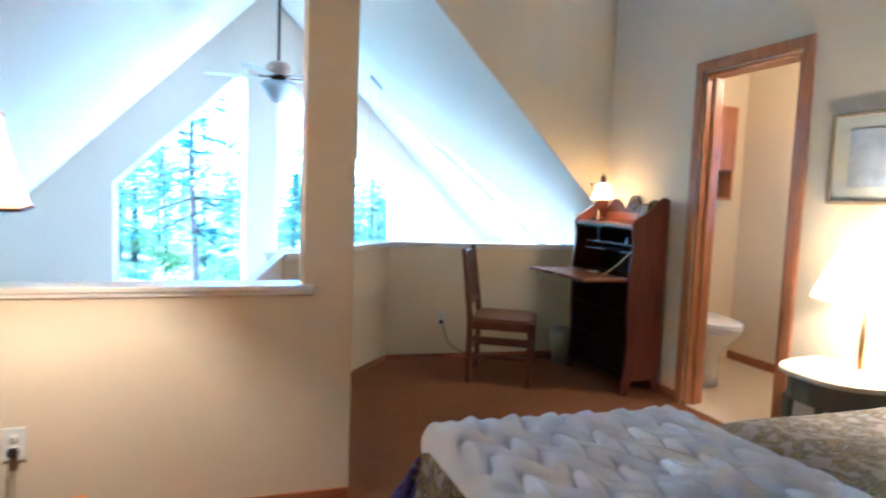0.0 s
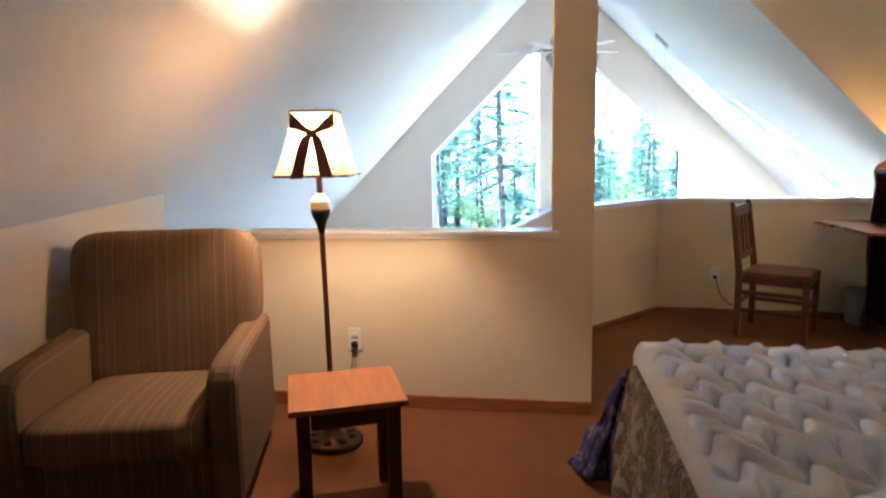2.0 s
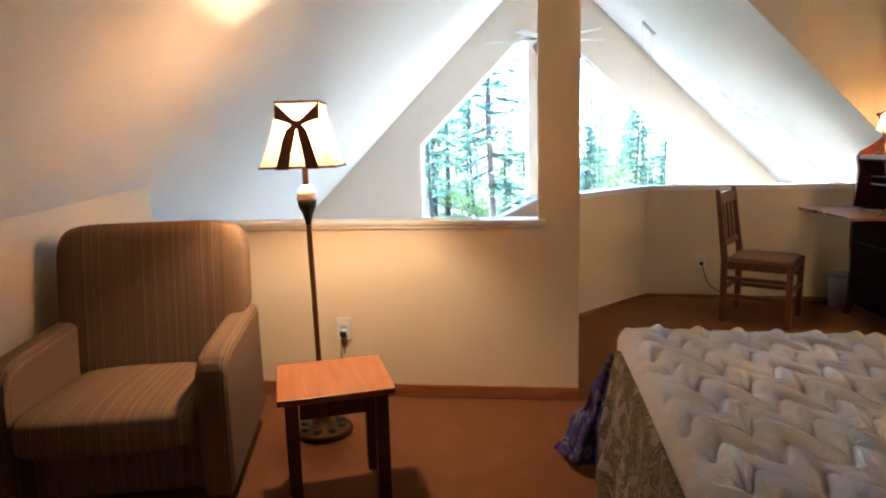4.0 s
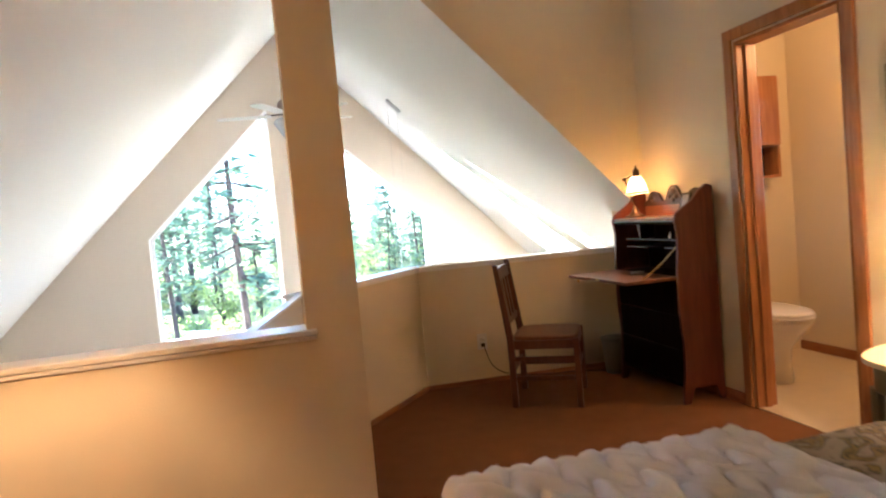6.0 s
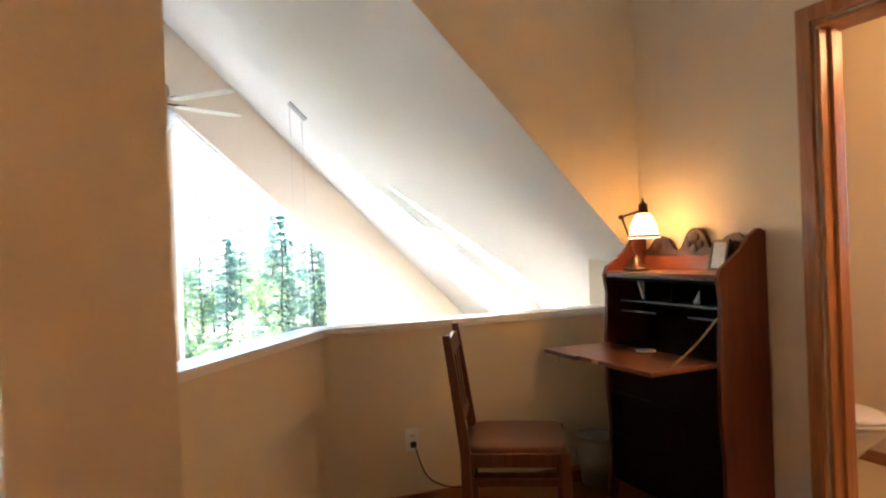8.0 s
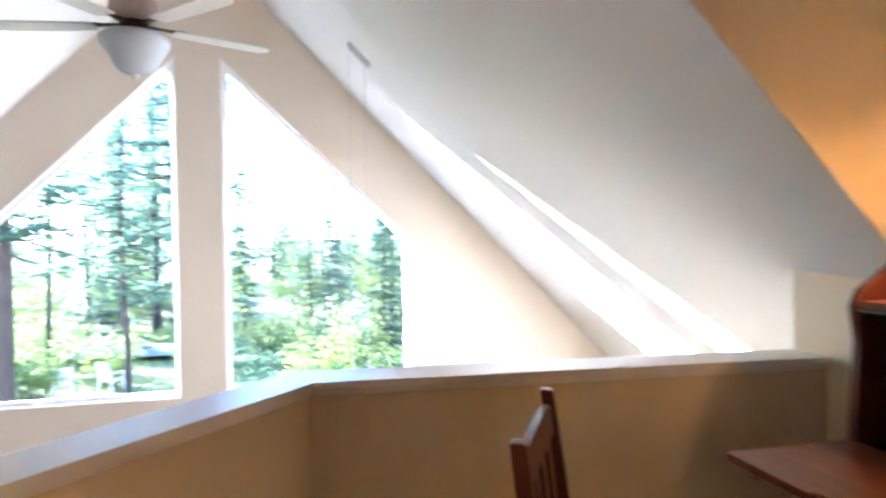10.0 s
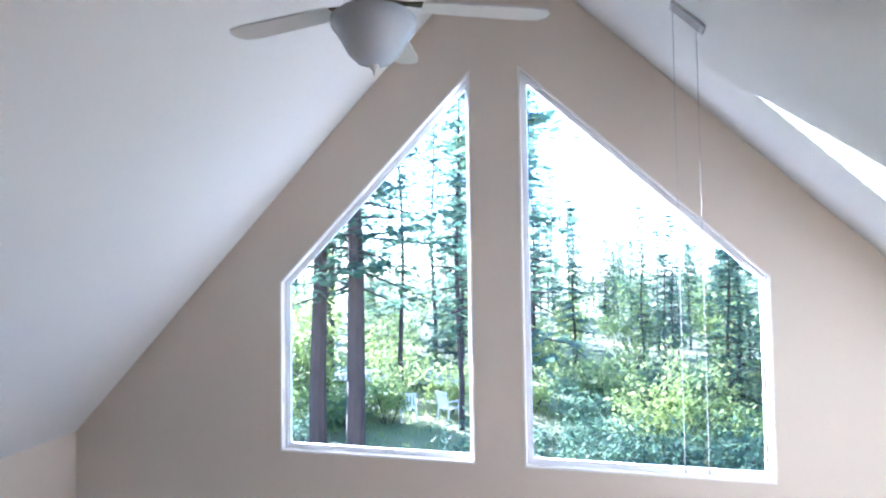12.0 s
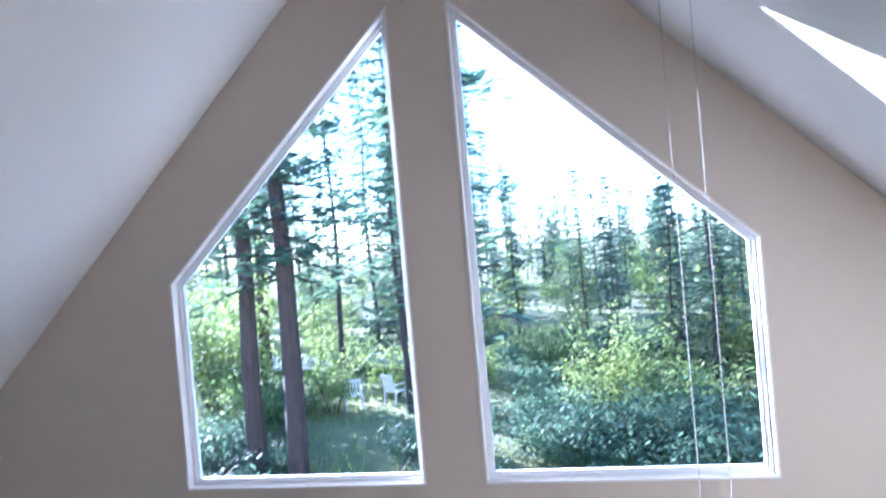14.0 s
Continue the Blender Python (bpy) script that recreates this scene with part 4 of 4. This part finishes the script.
# ---- nightstand, its lamp and the picture ----
def nightstand():
    t = thing("nightstand", pose(2.235, -0.48, 0), "cream-topped grey-green demilune nightstand beside the bed", "nightstand")
    def arc(rx, ry, n=18, e=2.6):
        pts = []
        for k in range(n + 1):
            a = math.pi / 2 + math.pi * k / n
            c, s = math.cos(a), math.sin(a)
            pts.append((rx * math.copysign(abs(c) ** (2 / e), c), ry * math.copysign(abs(s) ** (2 / e), s)))
        return pts
    part("tabletop", flat(B(), arc(0.42, 0.275), 0.53, 0.552), CREAM, t, "cream painted top", bevel=0.004)
    part("apron", flat(B(), arc(0.38, 0.245), 0.42, 0.5295), GREYGREEN, t, "grey-green painted apron", bevel=0.003)
    for x, y in ((-0.03, 0.23), (-0.03, -0.23), (-0.30, 0.17), (-0.30, -0.17)):
        part("leg", tube(B(), (x, y, 0), (x, y, 0.42), 0.014, 0.025, 8), GREYGREEN, t)


nightstand()


def table_lamp():
    t = thing("table_lamp", pose(2.06, -0.54, 0.552), "lit table lamp with a white cone shade", "table lamp")
    part("base", lathe(B(), [(0, 0), (0.06, 0), (0.06, 0.008), (0.02, 0.016), (0.011, 0.03), (0, 0.03)], 24), PLASTIC, t, smooth=True)
    part("stem", lathe(B(), [(0.011, 0.03), (0.014, 0.12), (0.011, 0.2), (0.010, 0.34), (0, 0.34)], 18), BRASS, t, "pale metal stem", smooth=True)
    part("shade", lathe(B(), [(0.205, 0.325), (0.19, 0.36), (0.155, 0.44), (0.11, 0.535), (0.09, 0.58)], 36), SHADE_W, t, "white fabric cone shade", smooth=True)
    part("spider", tube(B(), (0, 0, 0.33), (0, 0, 0.58), 0.003), BRASS, t)


SHADE_W = glow_shade("white_lampshade", (0.88, 0.80, 0.66), 0.55)
table_lamp()


def picture():
    t = thing("framed_picture", pose(R, -0.36, 1.275), "faded framed watercolour on the bedroom wall", "picture")
    w, h = 0.40, 0.42
    for nm, b4 in (("frame_side", (-0.022, w / 2 - 0.018, 0, -0.001, w / 2, h)), ("frame_side", (-0.022, -w / 2, 0, -0.001, -w / 2 + 0.018, h)),
                   ("frame_rail", (-0.022, -w / 2 + 0.018, 0, -0.001, w / 2 - 0.018, 0.018)), ("frame_rail", (-0.022, -w / 2 + 0.018, h - 0.018, -0.001, w / 2 - 0.018, h))):
        part(nm, box(B(), *b4), GILT, t, bevel=0.003)
    part("mat_board", box(B(), -0.010, -w / 2 + 0.018, 0.018, -0.002, w / 2 - 0.018, h - 0.018), MATBOARD, t, "cream mat board")
    part("print", box(B(), -0.013, -0.10, 0.08, -0.0105, 0.10, 0.34), PRINT, t, "blue-grey watercolour of flowers")


picture()


# ---- bathroom ----
def toilet():
    t = thing("toilet", pose(2.71, 1.20, 0.004) @ Matrix.Scale(1.08, 4), "white porcelain toilet with closed seat", "toilet")
    def ring(z, ry0, ry1, rx, n=28):
        return [(rx * math.cos(2 * math.pi * k / n), (ry1 if math.sin(2 * math.pi * k / n) > 0 else ry0) * math.sin(2 * math.pi * k / n), z) for k in range(n)]
    def loft(specs):
        bm = B()
        rs = [[bm.verts.new(p) for p in ring(*s)] for s in specs]
        for p, q in zip(rs, rs[1:]):
            for k in range(len(p)):
                bm.faces.new((p[k], p[(k + 1) % len(p)], q[(k + 1) % len(p)], q[k]))
        bm.faces.new(rs[0][::-1])
        bm.faces.new(rs[-1])
        return bm
    part("bowl", loft([(0, 0.20, 0.24, 0.12), (0.10, 0.19, 0.24, 0.11), (0.20, 0.20, 0.24, 0.115), (0.28, 0.27, 0.24, 0.15), (0.36, 0.355, 0.24, 0.178), (0.385, 0.36, 0.24, 0.18)]), CERAMIC, t, smooth=True)
    part("seat", loft([(0.388, 0.365, 0.22, 0.185), (0.393, 0.37, 0.22, 0.188), (0.402, 0.37, 0.22, 0.188), (0.406, 0.365, 0.22, 0.184)]), CERAMIC, t, "white seat", smooth=True)
    part("lid", loft([(0.409, 0.365, 0.22, 0.185), (0.413, 0.368, 0.22, 0.187), (0.423, 0.36, 0.22, 0.183), (0.428, 0.33, 0.20, 0.165)]), CERAMIC, t, "white closed lid", smooth=True)
    part("tank", soft(B(), (0, 0.30, 0.57), (0.20, 0.09, 0.185), 9), CERAMIC, t, smooth=True)
    part("tank_lid", soft(B(), (0, 0.30, 0.765), (0.21, 0.097, 0.018), 8), CERAMIC, t, smooth=True)


toilet()


def wall_cabinet():
    t = thing("wall_cabinet", pose(2.93, 1.65, 1.29), "oak wall cabinet with open lower shelf above the toilet", "cabinet")
    part("body", box(B(), -0.29, -0.15, 0.22, 0.29, -0.002, 0.71), CASING, t, bevel=0.003)
    for x in (-0.29, 0.272):
        part("side_panel", box(B(), x, -0.15, 0, x + 0.018, -0.002, 0.2195), CASING, t)
    part("shelf", box(B(), -0.272, -0.15, 0, 0.272, -0.002, 0.018), CASING, t)
    part("back_panel", box(B(), -0.272, -0.012, 0.018, 0.272, -0.003, 0.2195), DARK, t)
    for x in (-0.284, 0.004):
        d = part("door", box(B(), x, -0.168, 0.228, x + 0.28, -0.151, 0.702), CASING, t, bevel=0.003)
        part("knob", soft(B(), (x + (0.25 if x < 0 else 0.03), -0.178, 0.30), (0.010, 0.010, 0.010), 2, 10, 6), BRASS, d, smooth=True)


wall_cabinet()


def paper_holder():
    t = thing("toilet_paper_holder", pose(3.45, 0.98, 0.66), "white paper roll on a wall holder", "toilet paper")
    bm = B()
    tube(bm, (-0.075, -0.055, 0), (-0.075, 0.055, 0), 0.052, 0.052, 24)
    part("roll", bm, PAPER, t, smooth=False)
    part("bar", tube(B(), (-0.075, -0.075, 0), (-0.075, 0.075, 0), 0.008), BRASS, t)
    for y in (-0.075, 0.075):
        part("bracket", tube(B(), (-0.082, y, 0), (-0.001, y, 0.05), 0.008), BRASS, t)


paper_holder()


def bath_window():
    t = thing("window_3", pose(3.45, 0, 0), "small white bathroom window", "window", kind="structure")
    y0, y1, z0, z1 = 0.40, 0.94, 1.14, 2.0
    for b6 in ((y0, z0, y0 + 0.045, z1), (y1 - 0.045, z0, y1, z1), (y0 + 0.045, z0, y1 - 0.045, z0 + 0.045), (y0 + 0.045, z1 - 0.045, y1 - 0.045, z1), (y0 + 0.045, 1.55, y1 - 0.045, 1.58)):
        part("window_frame", box(B(), 0.03, b6[0], b6[1], 0.09, b6[2], b6[3]), VINYL_WHITE, t)
    g = part("pane", box(B(), 0.058, y0 + 0.04, z0 + 0.04, 0.064, y1 - 0.04, z1 - 0.04), GLASS, t)
    g.visible_shadow = False
    part("sill", box(B(), -0.02, y0 - 0.01, z0 - 0.022, 0.09, y1 + 0.012, z0 - 0.001), CAP, t)
    v = thing("valance", pose(3.45, 0.67, 1.86), "white gathered window valance", "curtain")
    bm = B()
    n, rows = 70, []
    for k in range(n + 1):
        y = -0.34 + 0.68 * k / n
        rows.append([bm.verts.new((-0.035 + 0.006 * math.sin(k * 1.1) * (1 - 0.5 * s), y, 0.30 * s + (0.012 * math.sin(k * 0.55) if s == 0 else 0))) for s in (0, 0.5, 0.85, 1)])
    for p, q in zip(rows, rows[1:]):
        for k in range(3):
            bm.faces.new((p[k], q[k], q[k + 1], p[k + 1]))
    ob = part("cloth", bm, glow_shade("thin_white_cotton", (0.82, 0.80, 0.78), 0.4), v, smooth=True)
    ob.modifiers.new("thick", "SOLIDIFY").thickness = 0.002
    part("rod", tube(B(), (-0.035, -0.36, 0.262), (-0.035, 0.36, 0.262), 0.006), BRASS, v)
    for y in (-0.355, 0.355):
        part("bracket", tube(B(), (-0.035, y, 0.262), (-0.001, y, 0.262), 0.005), BRASS, v)


bath_window()


# ---- great room: fan, hanger plate and cords ----
def ceiling_fan():
    zr = roof(0, 3.55)
    t = thing("ceiling_fan", pose(-0.03, 3.55, 0), "white five-blade ceiling fan with a frosted glass bowl", "ceiling fan")
    part("canopy", lathe(B(), [(0, zr), (0.065, zr), (0.07, zr - 0.05), (0.03, zr - 0.10), (0, zr - 0.10)], 24), FANWHITE, t, smooth=True)
    part("rod", tube(B(), (0, 0, 2.37), (0, 0, zr - 0.09), 0.012), BRONZE, t)
    part("motor", lathe(B(), [(0, 2.385), (0.04, 2.38), (0.085, 2.365), (0.105, 2.34), (0.11, 2.30), (0.10, 2.275), (0.07, 2.255), (0, 2.255)], 28), FANTAN, t, "white motor housing with a tan cast", smooth=True)
    part("collar", lathe(B(), [(0, 2.256), (0.06, 2.256), (0.065, 2.235), (0.05, 2.205), (0, 2.205)], 24), BRONZE, t, smooth=True)
    bowl = part("glass_bowl", lathe(B(), [(0.05, 2.206), (0.125, 2.20), (0.15, 2.18), (0.148, 2.155), (0.12, 2.115), (0.09, 2.06), (0.06, 2.03), (0.02, 2.02), (0, 2.02)], 32), FANGLASS, t, "frosted glass light bowl", smooth=True)
    part("finial", lathe(B(), [(0.016, 2.022), (0.018, 2.012), (0.006, 2.0), (0.004, 1.985), (0, 1.98)], 14), FANWHITE, bowl, smooth=True)
    for k in range(5):
        a = math.radians(170 + 72 * k)
        m = pose(0, 0, 2.235, 0, 0, math.degrees(a)) @ pose(0, 0, 0, 2, 0, 0)
        bm = B()
        out = [(0.17, -0.042), (0.25, -0.052), (0.55, -0.060), (0.61, -0.05), (0.635, -0.02), (0.635, 0.02), (0.61, 0.05), (0.55, 0.060), (0.25, 0.052), (0.17, 0.042)]
        prism(bm, [(x, y, -0.003) for x, y in out], (0, 0, 0.007))
        bmesh.ops.transform(bm, matrix=m, verts=bm.verts)
        bl = part("blade", bm, FANWHITE, t)
        bm = prism(B(), [(0.05, -0.018, 0.005), (0.13, -0.014, 0.005), (0.22, -0.035, 0.005), (0.22, 0.035, 0.005), (0.13, 0.014, 0.005), (0.05, 0.018, 0.005)], (0, 0, 0.006))
        bmesh.ops.transform(bm, matrix=m, verts=bm.verts)
        part("bracket", bm, BRONZE, bl)


ceiling_fan()


def hanger():
    x, y = 1.10, 4.58
    t = thing("ceiling_hook_plate", pose(x, y, roof(x, y)) @ pose(0, 0, 0, 0, 45, 0), "grey ceiling plate holding two hanging cords", "ceiling plate")
    part("plate", box(B(), -0.10, -0.045, -0.018, 0.10, 0.045, -0.001), GREYPLATE, t, bevel=0.006)
    for k in (-1, 1):
        part("slot", box(B(), -0.08, k * 0.018 - 0.006, -0.021, 0.08, k * 0.018 + 0.006, -0.0185), CORD, t)
    for cx in (1.03, 1.13):
        c = thing("hanging_cord", pose(cx, y, 0), "thin grey cord hanging from the ceiling plate", "cord", "hanging cords")
        part("cord", tube(B(), (0, 0, 0.42), (0, 0, roof(cx, y) - 0.01), 0.0014, 0.0014, 6), CORD, c)
        part("tassel", tube(B(), (0, 0, 0.395), (0, 0, 0.422), 0.005, 0.003, 8), CORD, c)


GREYPLATE = mat("grey_plate", (0.46, 0.46, 0.46), 0.5)
hanger()


# ---- outdoors ----
GROUND = mat("forest_floor", (0.16, 0.17, 0.07), 0.95, var=0.5, scale=0.35, bump=0.6, fine=6)
ROAD = mat("pale_gravel_drive", (0.42, 0.40, 0.36), 0.9, var=0.15, scale=2)
BARK = wood("grey_brown_bark", (0.035, 0.027, 0.023), (0.10, 0.075, 0.062), 0.95, (9, 9, 1.5), 0.1)
NEEDLE = leafy("conifer_needles", (0.05, 0.10, 0.07), (0.22, 0.32, 0.18))
# sun and shade sit in the leaf colours: LEAF brighter, SHRUB darker
LEAF = leafy("bush_leaves", (0.10, 0.17, 0.06), (0.42, 0.48, 0.15))
SHRUB = leafy("shaded_shrub_leaves", (0.05, 0.10, 0.065), (0.20, 0.30, 0.17))
GZ = -3.1

bm = B()
n = 40
vs = [[bm.verts.new((-400 + 800 * i / n, 6.2 + 700 * (j / n) ** 2, GZ + 0.25 * math.sin(i * 1.7 + j) * (j > 1))) for j in range(n + 1)] for i in range(n + 1)]
for i in range(n):
    for j in range(n):
        bm.faces.new((vs[i][j], vs[i + 1][j], vs[i + 1][j + 1], vs[i][j + 1]))
tagged(link("ground", bm, GROUND, smooth=True), "sunlit grassy forest floor", "ground", **structure)
bm = flat(B(), [(-14, 25.0), (-3.0, 24.4), (-2.0, 25.2), (-3.6, 27.0), (-15, 28.5)], GZ + 0.27, GZ + 0.30)
tagged(link("road", bm, ROAD), "pale gravel drive among the trees", "road", **structure)

rng = random.Random(7)


def leaves(bm, c, spread, count, size, flatness=0.6):
    for _ in range(count):
        p = Vector(c) + Vector((rng.gauss(0, spread[0]), rng.gauss(0, spread[1]), rng.gauss(0, spread[2])))
        a, b2 = rng.uniform(0, 6.283), rng.uniform(-0.9, 0.9) * flatness
        s = size * rng.uniform(0.6, 1.4)
        u = Vector((math.cos(a), math.sin(a), b2)) * s
        w = Vector((-math.sin(a), math.cos(a), rng.uniform(-0.5, 0.5))) * s * 0.45
        bm.faces.new([bm.verts.new(q) for q in (p - u, p + w, p + u, p - w)])


def conifer(h, r0, crown_from, reach, dense, leafsize, label, m):
    t = thing("conifer", m, label, "tree", "forest trees")
    bm = B()
    pts = [(0, 0, -0.5)]
    k = 8
    for i in range(1, k + 1):
        pts.append((0.06 * math.sin(i * 1.3 + h), 0.06 * math.cos(i * 0.9 + h), h * i / k))
    for i in range(k):
        f0, f1 = 1 - 0.9 * i / k, 1 - 0.9 * (i + 1) / k
        tube(bm, pts[i], pts[i + 1], r0 * f0, r0 * f1, 9)
    cr = B()
    z = crown_from
    while z < h:
        s = (z - crown_from) / (h - crown_from)
        ln = reach * (1 - s) ** 0.8 * rng.uniform(0.65, 1.1) + 0.12
        for b2 in range(rng.choice((3, 4, 5))):
            a = rng.uniform(0, 6.283)
            d = Vector((math.cos(a), math.sin(a), rng.uniform(-0.35, 0.1)))
            tip = Vector((0, 0, z)) + d * ln
            tube(bm, (0, 0, z), tip, 0.018 + 0.012 * (1 - s), 0.005, 4)
            steps = max(3, int(ln / 0.28))
            for q in range(1, steps + 1):
                c = Vector((0, 0, z)).lerp(tip, q / steps)
                leaves(cr, c, (0.13, 0.13, 0.06), dense, leafsize, 0.5)
        z += rng.uniform(0.22, 0.42)
    part("trunk", bm, BARK, t)
    part("crown", cr, NEEDLE, t)
    return t


def bush(r, h, count, size, material, name, label, m):
    t = thing(name, m, label, "shrub", "undergrowth")
    st, cr = B(), B()
    for _ in range(9):
        a = rng.uniform(0, 6.283)
        tip = Vector((math.cos(a) * r * 0.7, math.sin(a) * r * 0.7, h * rng.uniform(0.5, 0.95)))
        tube(st, (0, 0, -0.2), tip, 0.018, 0.006, 4)
        for q in range(3, 8):
            leaves(cr, tip * (q / 7), (r * 0.2, r * 0.2, h * 0.10), count, size, 1.0)
    part("stems", st, BARK, t)
    part("foliage", cr, material, t)
    return t


# two large trunks near the house, then the wood behind
big = conifer(17, 0.20, 5.2, 2.2, 7, 0.12, "tall conifer with a bare reddish lower trunk", pose(-5.5, 14.0, GZ))
big2 = conifer(18, 0.21, 4.2, 2.4, 8, 0.12, "tall conifer with drooping needled branches", pose(-4.5, 13.6, GZ))
young = conifer(9.5, 0.11, 0.9, 1.9, 8, 0.12, "young conifer with a full pointed crown", pose(4.3, 23.5, GZ) @ Matrix.Scale(0.78, 4))
thin = conifer(13, 0.10, 3.4, 1.2, 5, 0.13, "slender conifer with sparse branches", pose(-1.1, 12.5, GZ))
for src, x, y, s in ((young, 6.6, 25, 0.8), (young, 2.0, 22, 0.66), (young, 10, 26, 1.0), (thin, 8.4, 19, 0.8), (thin, 6.4, 17, 0.72), (young, 9.2, 20, 0.85),
                     (young, 3.4, 19.3, 0.74), (young, 4.7, 19.8, 0.80), (thin, 4.1, 18.2, 0.62), (thin, -3.5, 18.5, 0.9), (young, -5.4, 26.5, 1.35),
                     (big, -8.6, 21, 1.0), (thin, -6.4, 22, 1.0), (thin, -3.0, 29, 1.0), (thin, 2.6, 27, 0.5), (thin, 1.6, 30, 0.55),
                     (thin, -7.6, 30, 1.1), (big, -5.5, 33, 0.9), (thin, -9.5, 17, 0.9), (young, -1.4, 32, 1.0), (young, -8, 36, 1.3), (young, 12, 33, 1.3)):
    copy_thing(src, pose(x, y, GZ, 0, 0, (x * 77 + y * 31) % 360) @ Matrix.Scale(s, 4))
for _ in range(130):
    y = rng.uniform(30, 90)
    x = rng.uniform(-0.68, 0.85) * y
    gap = -0.06 * y < x - 1.0 < 0.30 * y
    src = young if gap else rng.choice((young, thin, thin, big))
    size = rng.uniform(0.7, 1.0) * (4.6 + 0.06 * y) / 9.5 / 0.78 if gap else rng.uniform(0.75, 1.05)
    copy_thing(src, pose(x, y, GZ, 0, 0, rng.uniform(0, 360)) @ Matrix.Scale(size, 4))

b1 = bush(1.1, 1.9, 26, 0.075, LEAF, "shrub", "bright green sunlit leafy shrub", pose(-7.0, 17, GZ))
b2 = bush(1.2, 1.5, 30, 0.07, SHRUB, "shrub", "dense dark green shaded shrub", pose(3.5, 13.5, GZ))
b3 = bush(1.3, 3.6, 34, 0.085, LEAF, "shrub", "tall bright green leafy sapling clump", pose(6.8, 15.5, GZ))
for src, x, y, s in ((b3, 4.9, 18.5, 1), (b3, 2.6, 18, 0.75), (b3, 1.3, 17, 0.7), (b3, 8.2, 17.5, 1.0), (b3, 9.0, 14.5, 1.0), (b3, 5.5, 21, 0.9), (b1, -5.8, 19, 1.0), (b1, -4.4, 20.5, 1.0), (b1, -9, 20, 1.3),
                     (b1, -2.0, 21, 0.9), (b1, -6.9, 23, 1.2), (b1, -2.6, 28.5, 1.3), (b1, -8.7, 27, 1.5), (b1, 0.2, 22, 1.1), (b3, -10.5, 23, 0.9), (b1, 3.4, 16.2, 0.9), (b1, 7.2, 12.5, 0.8)):
    copy_thing(src, pose(x, y, GZ, 0, 0, (x * 50 + y * 90) % 360) @ Matrix.Scale(s, 4))
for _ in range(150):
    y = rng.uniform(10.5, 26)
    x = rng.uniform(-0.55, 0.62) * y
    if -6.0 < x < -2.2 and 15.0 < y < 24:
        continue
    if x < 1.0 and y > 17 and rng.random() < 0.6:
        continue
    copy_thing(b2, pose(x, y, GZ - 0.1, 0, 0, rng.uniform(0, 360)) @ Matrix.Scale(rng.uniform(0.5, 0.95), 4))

for _ in range(75):
    y = rng.uniform(19, 60)
    x = rng.uniform(-0.7, 0.8) * y
    if -7.5 < x < -1.8 and y < 30:
        continue
    copy_thing(rng.choice((b3, b1, b3)), pose(x, y, GZ - 0.1, 0, 0, rng.uniform(0, 360)) @ Matrix.Scale(rng.uniform(0.8, 1.5), 4))

bm = B()
for _ in range(16000):
    y = rng.uniform(9.5, 34)
    x = rng.uniform(-0.62, 0.6) * y
    a, hgt = rng.uniform(0, 6.283), rng.uniform(0.12, 0.42)
    p = Vector((x, y, GZ - 0.05))
    if -14 < x < -2.0 and 24 < y < 28.6:
        continue
    u = Vector((math.cos(a), math.sin(a), 0)) * 0.035
    lean = Vector((rng.uniform(-0.15, 0.15), rng.uniform(-0.15, 0.15), hgt * 0.8 + 0.10))
    bm.faces.new([bm.verts.new(q) for q in (p - u, p + u, p + lean)])
tagged(link("grass", bm, LEAF), "rough sunlit meadow grass between the trees", "grass", kind="stuff")


def plastic_chair(m):
    t = thing("garden_chair", m, "white plastic garden chair on the clearing", "garden chair", "garden chairs")
    for x in (-0.22, 0.22):
        part("leg", tube(B(), (x, -0.22, 0), (x, -0.20, 0.42), 0.025), PLASTIC, t)
        part("leg", tube(B(), (x, 0.24, 0), (x, 0.20, 0.42), 0.025), PLASTIC, t)
        part("armrest", box(B(), x - 0.03, -0.22, 0.62, x + 0.03, 0.22, 0.65), PLASTIC, t)
        part("arm_post", tube(B(), (x, -0.2, 0.42), (x, -0.2, 0.62), 0.022), PLASTIC, t)
    part("seat", box(B(), -0.24, -0.24, 0.41, 0.24, 0.22, 0.44), PLASTIC, t, bevel=0.01)
    for k in range(5):
        part("back_slat", prism(B(), [(-0.21 + 0.09 * k, 0.20, 0.44), (-0.15 + 0.09 * k, 0.20, 0.44), (-0.15 + 0.09 * k, 0.30, 0.88), (-0.21 + 0.09 * k, 0.30, 0.88)], (0, 0.02, 0)), PLASTIC, t)
    part("back_rail", box(B(), -0.22, 0.29, 0.86, 0.24, 0.325, 0.93), PLASTIC, t)
    return t


pc = plastic_chair(pose(-5.3, 19.4, GZ + 0.05, 0, 0, 200))
copy_thing(pc, pose(-4.2, 19.8, GZ + 0.05, 0, 0, 150))
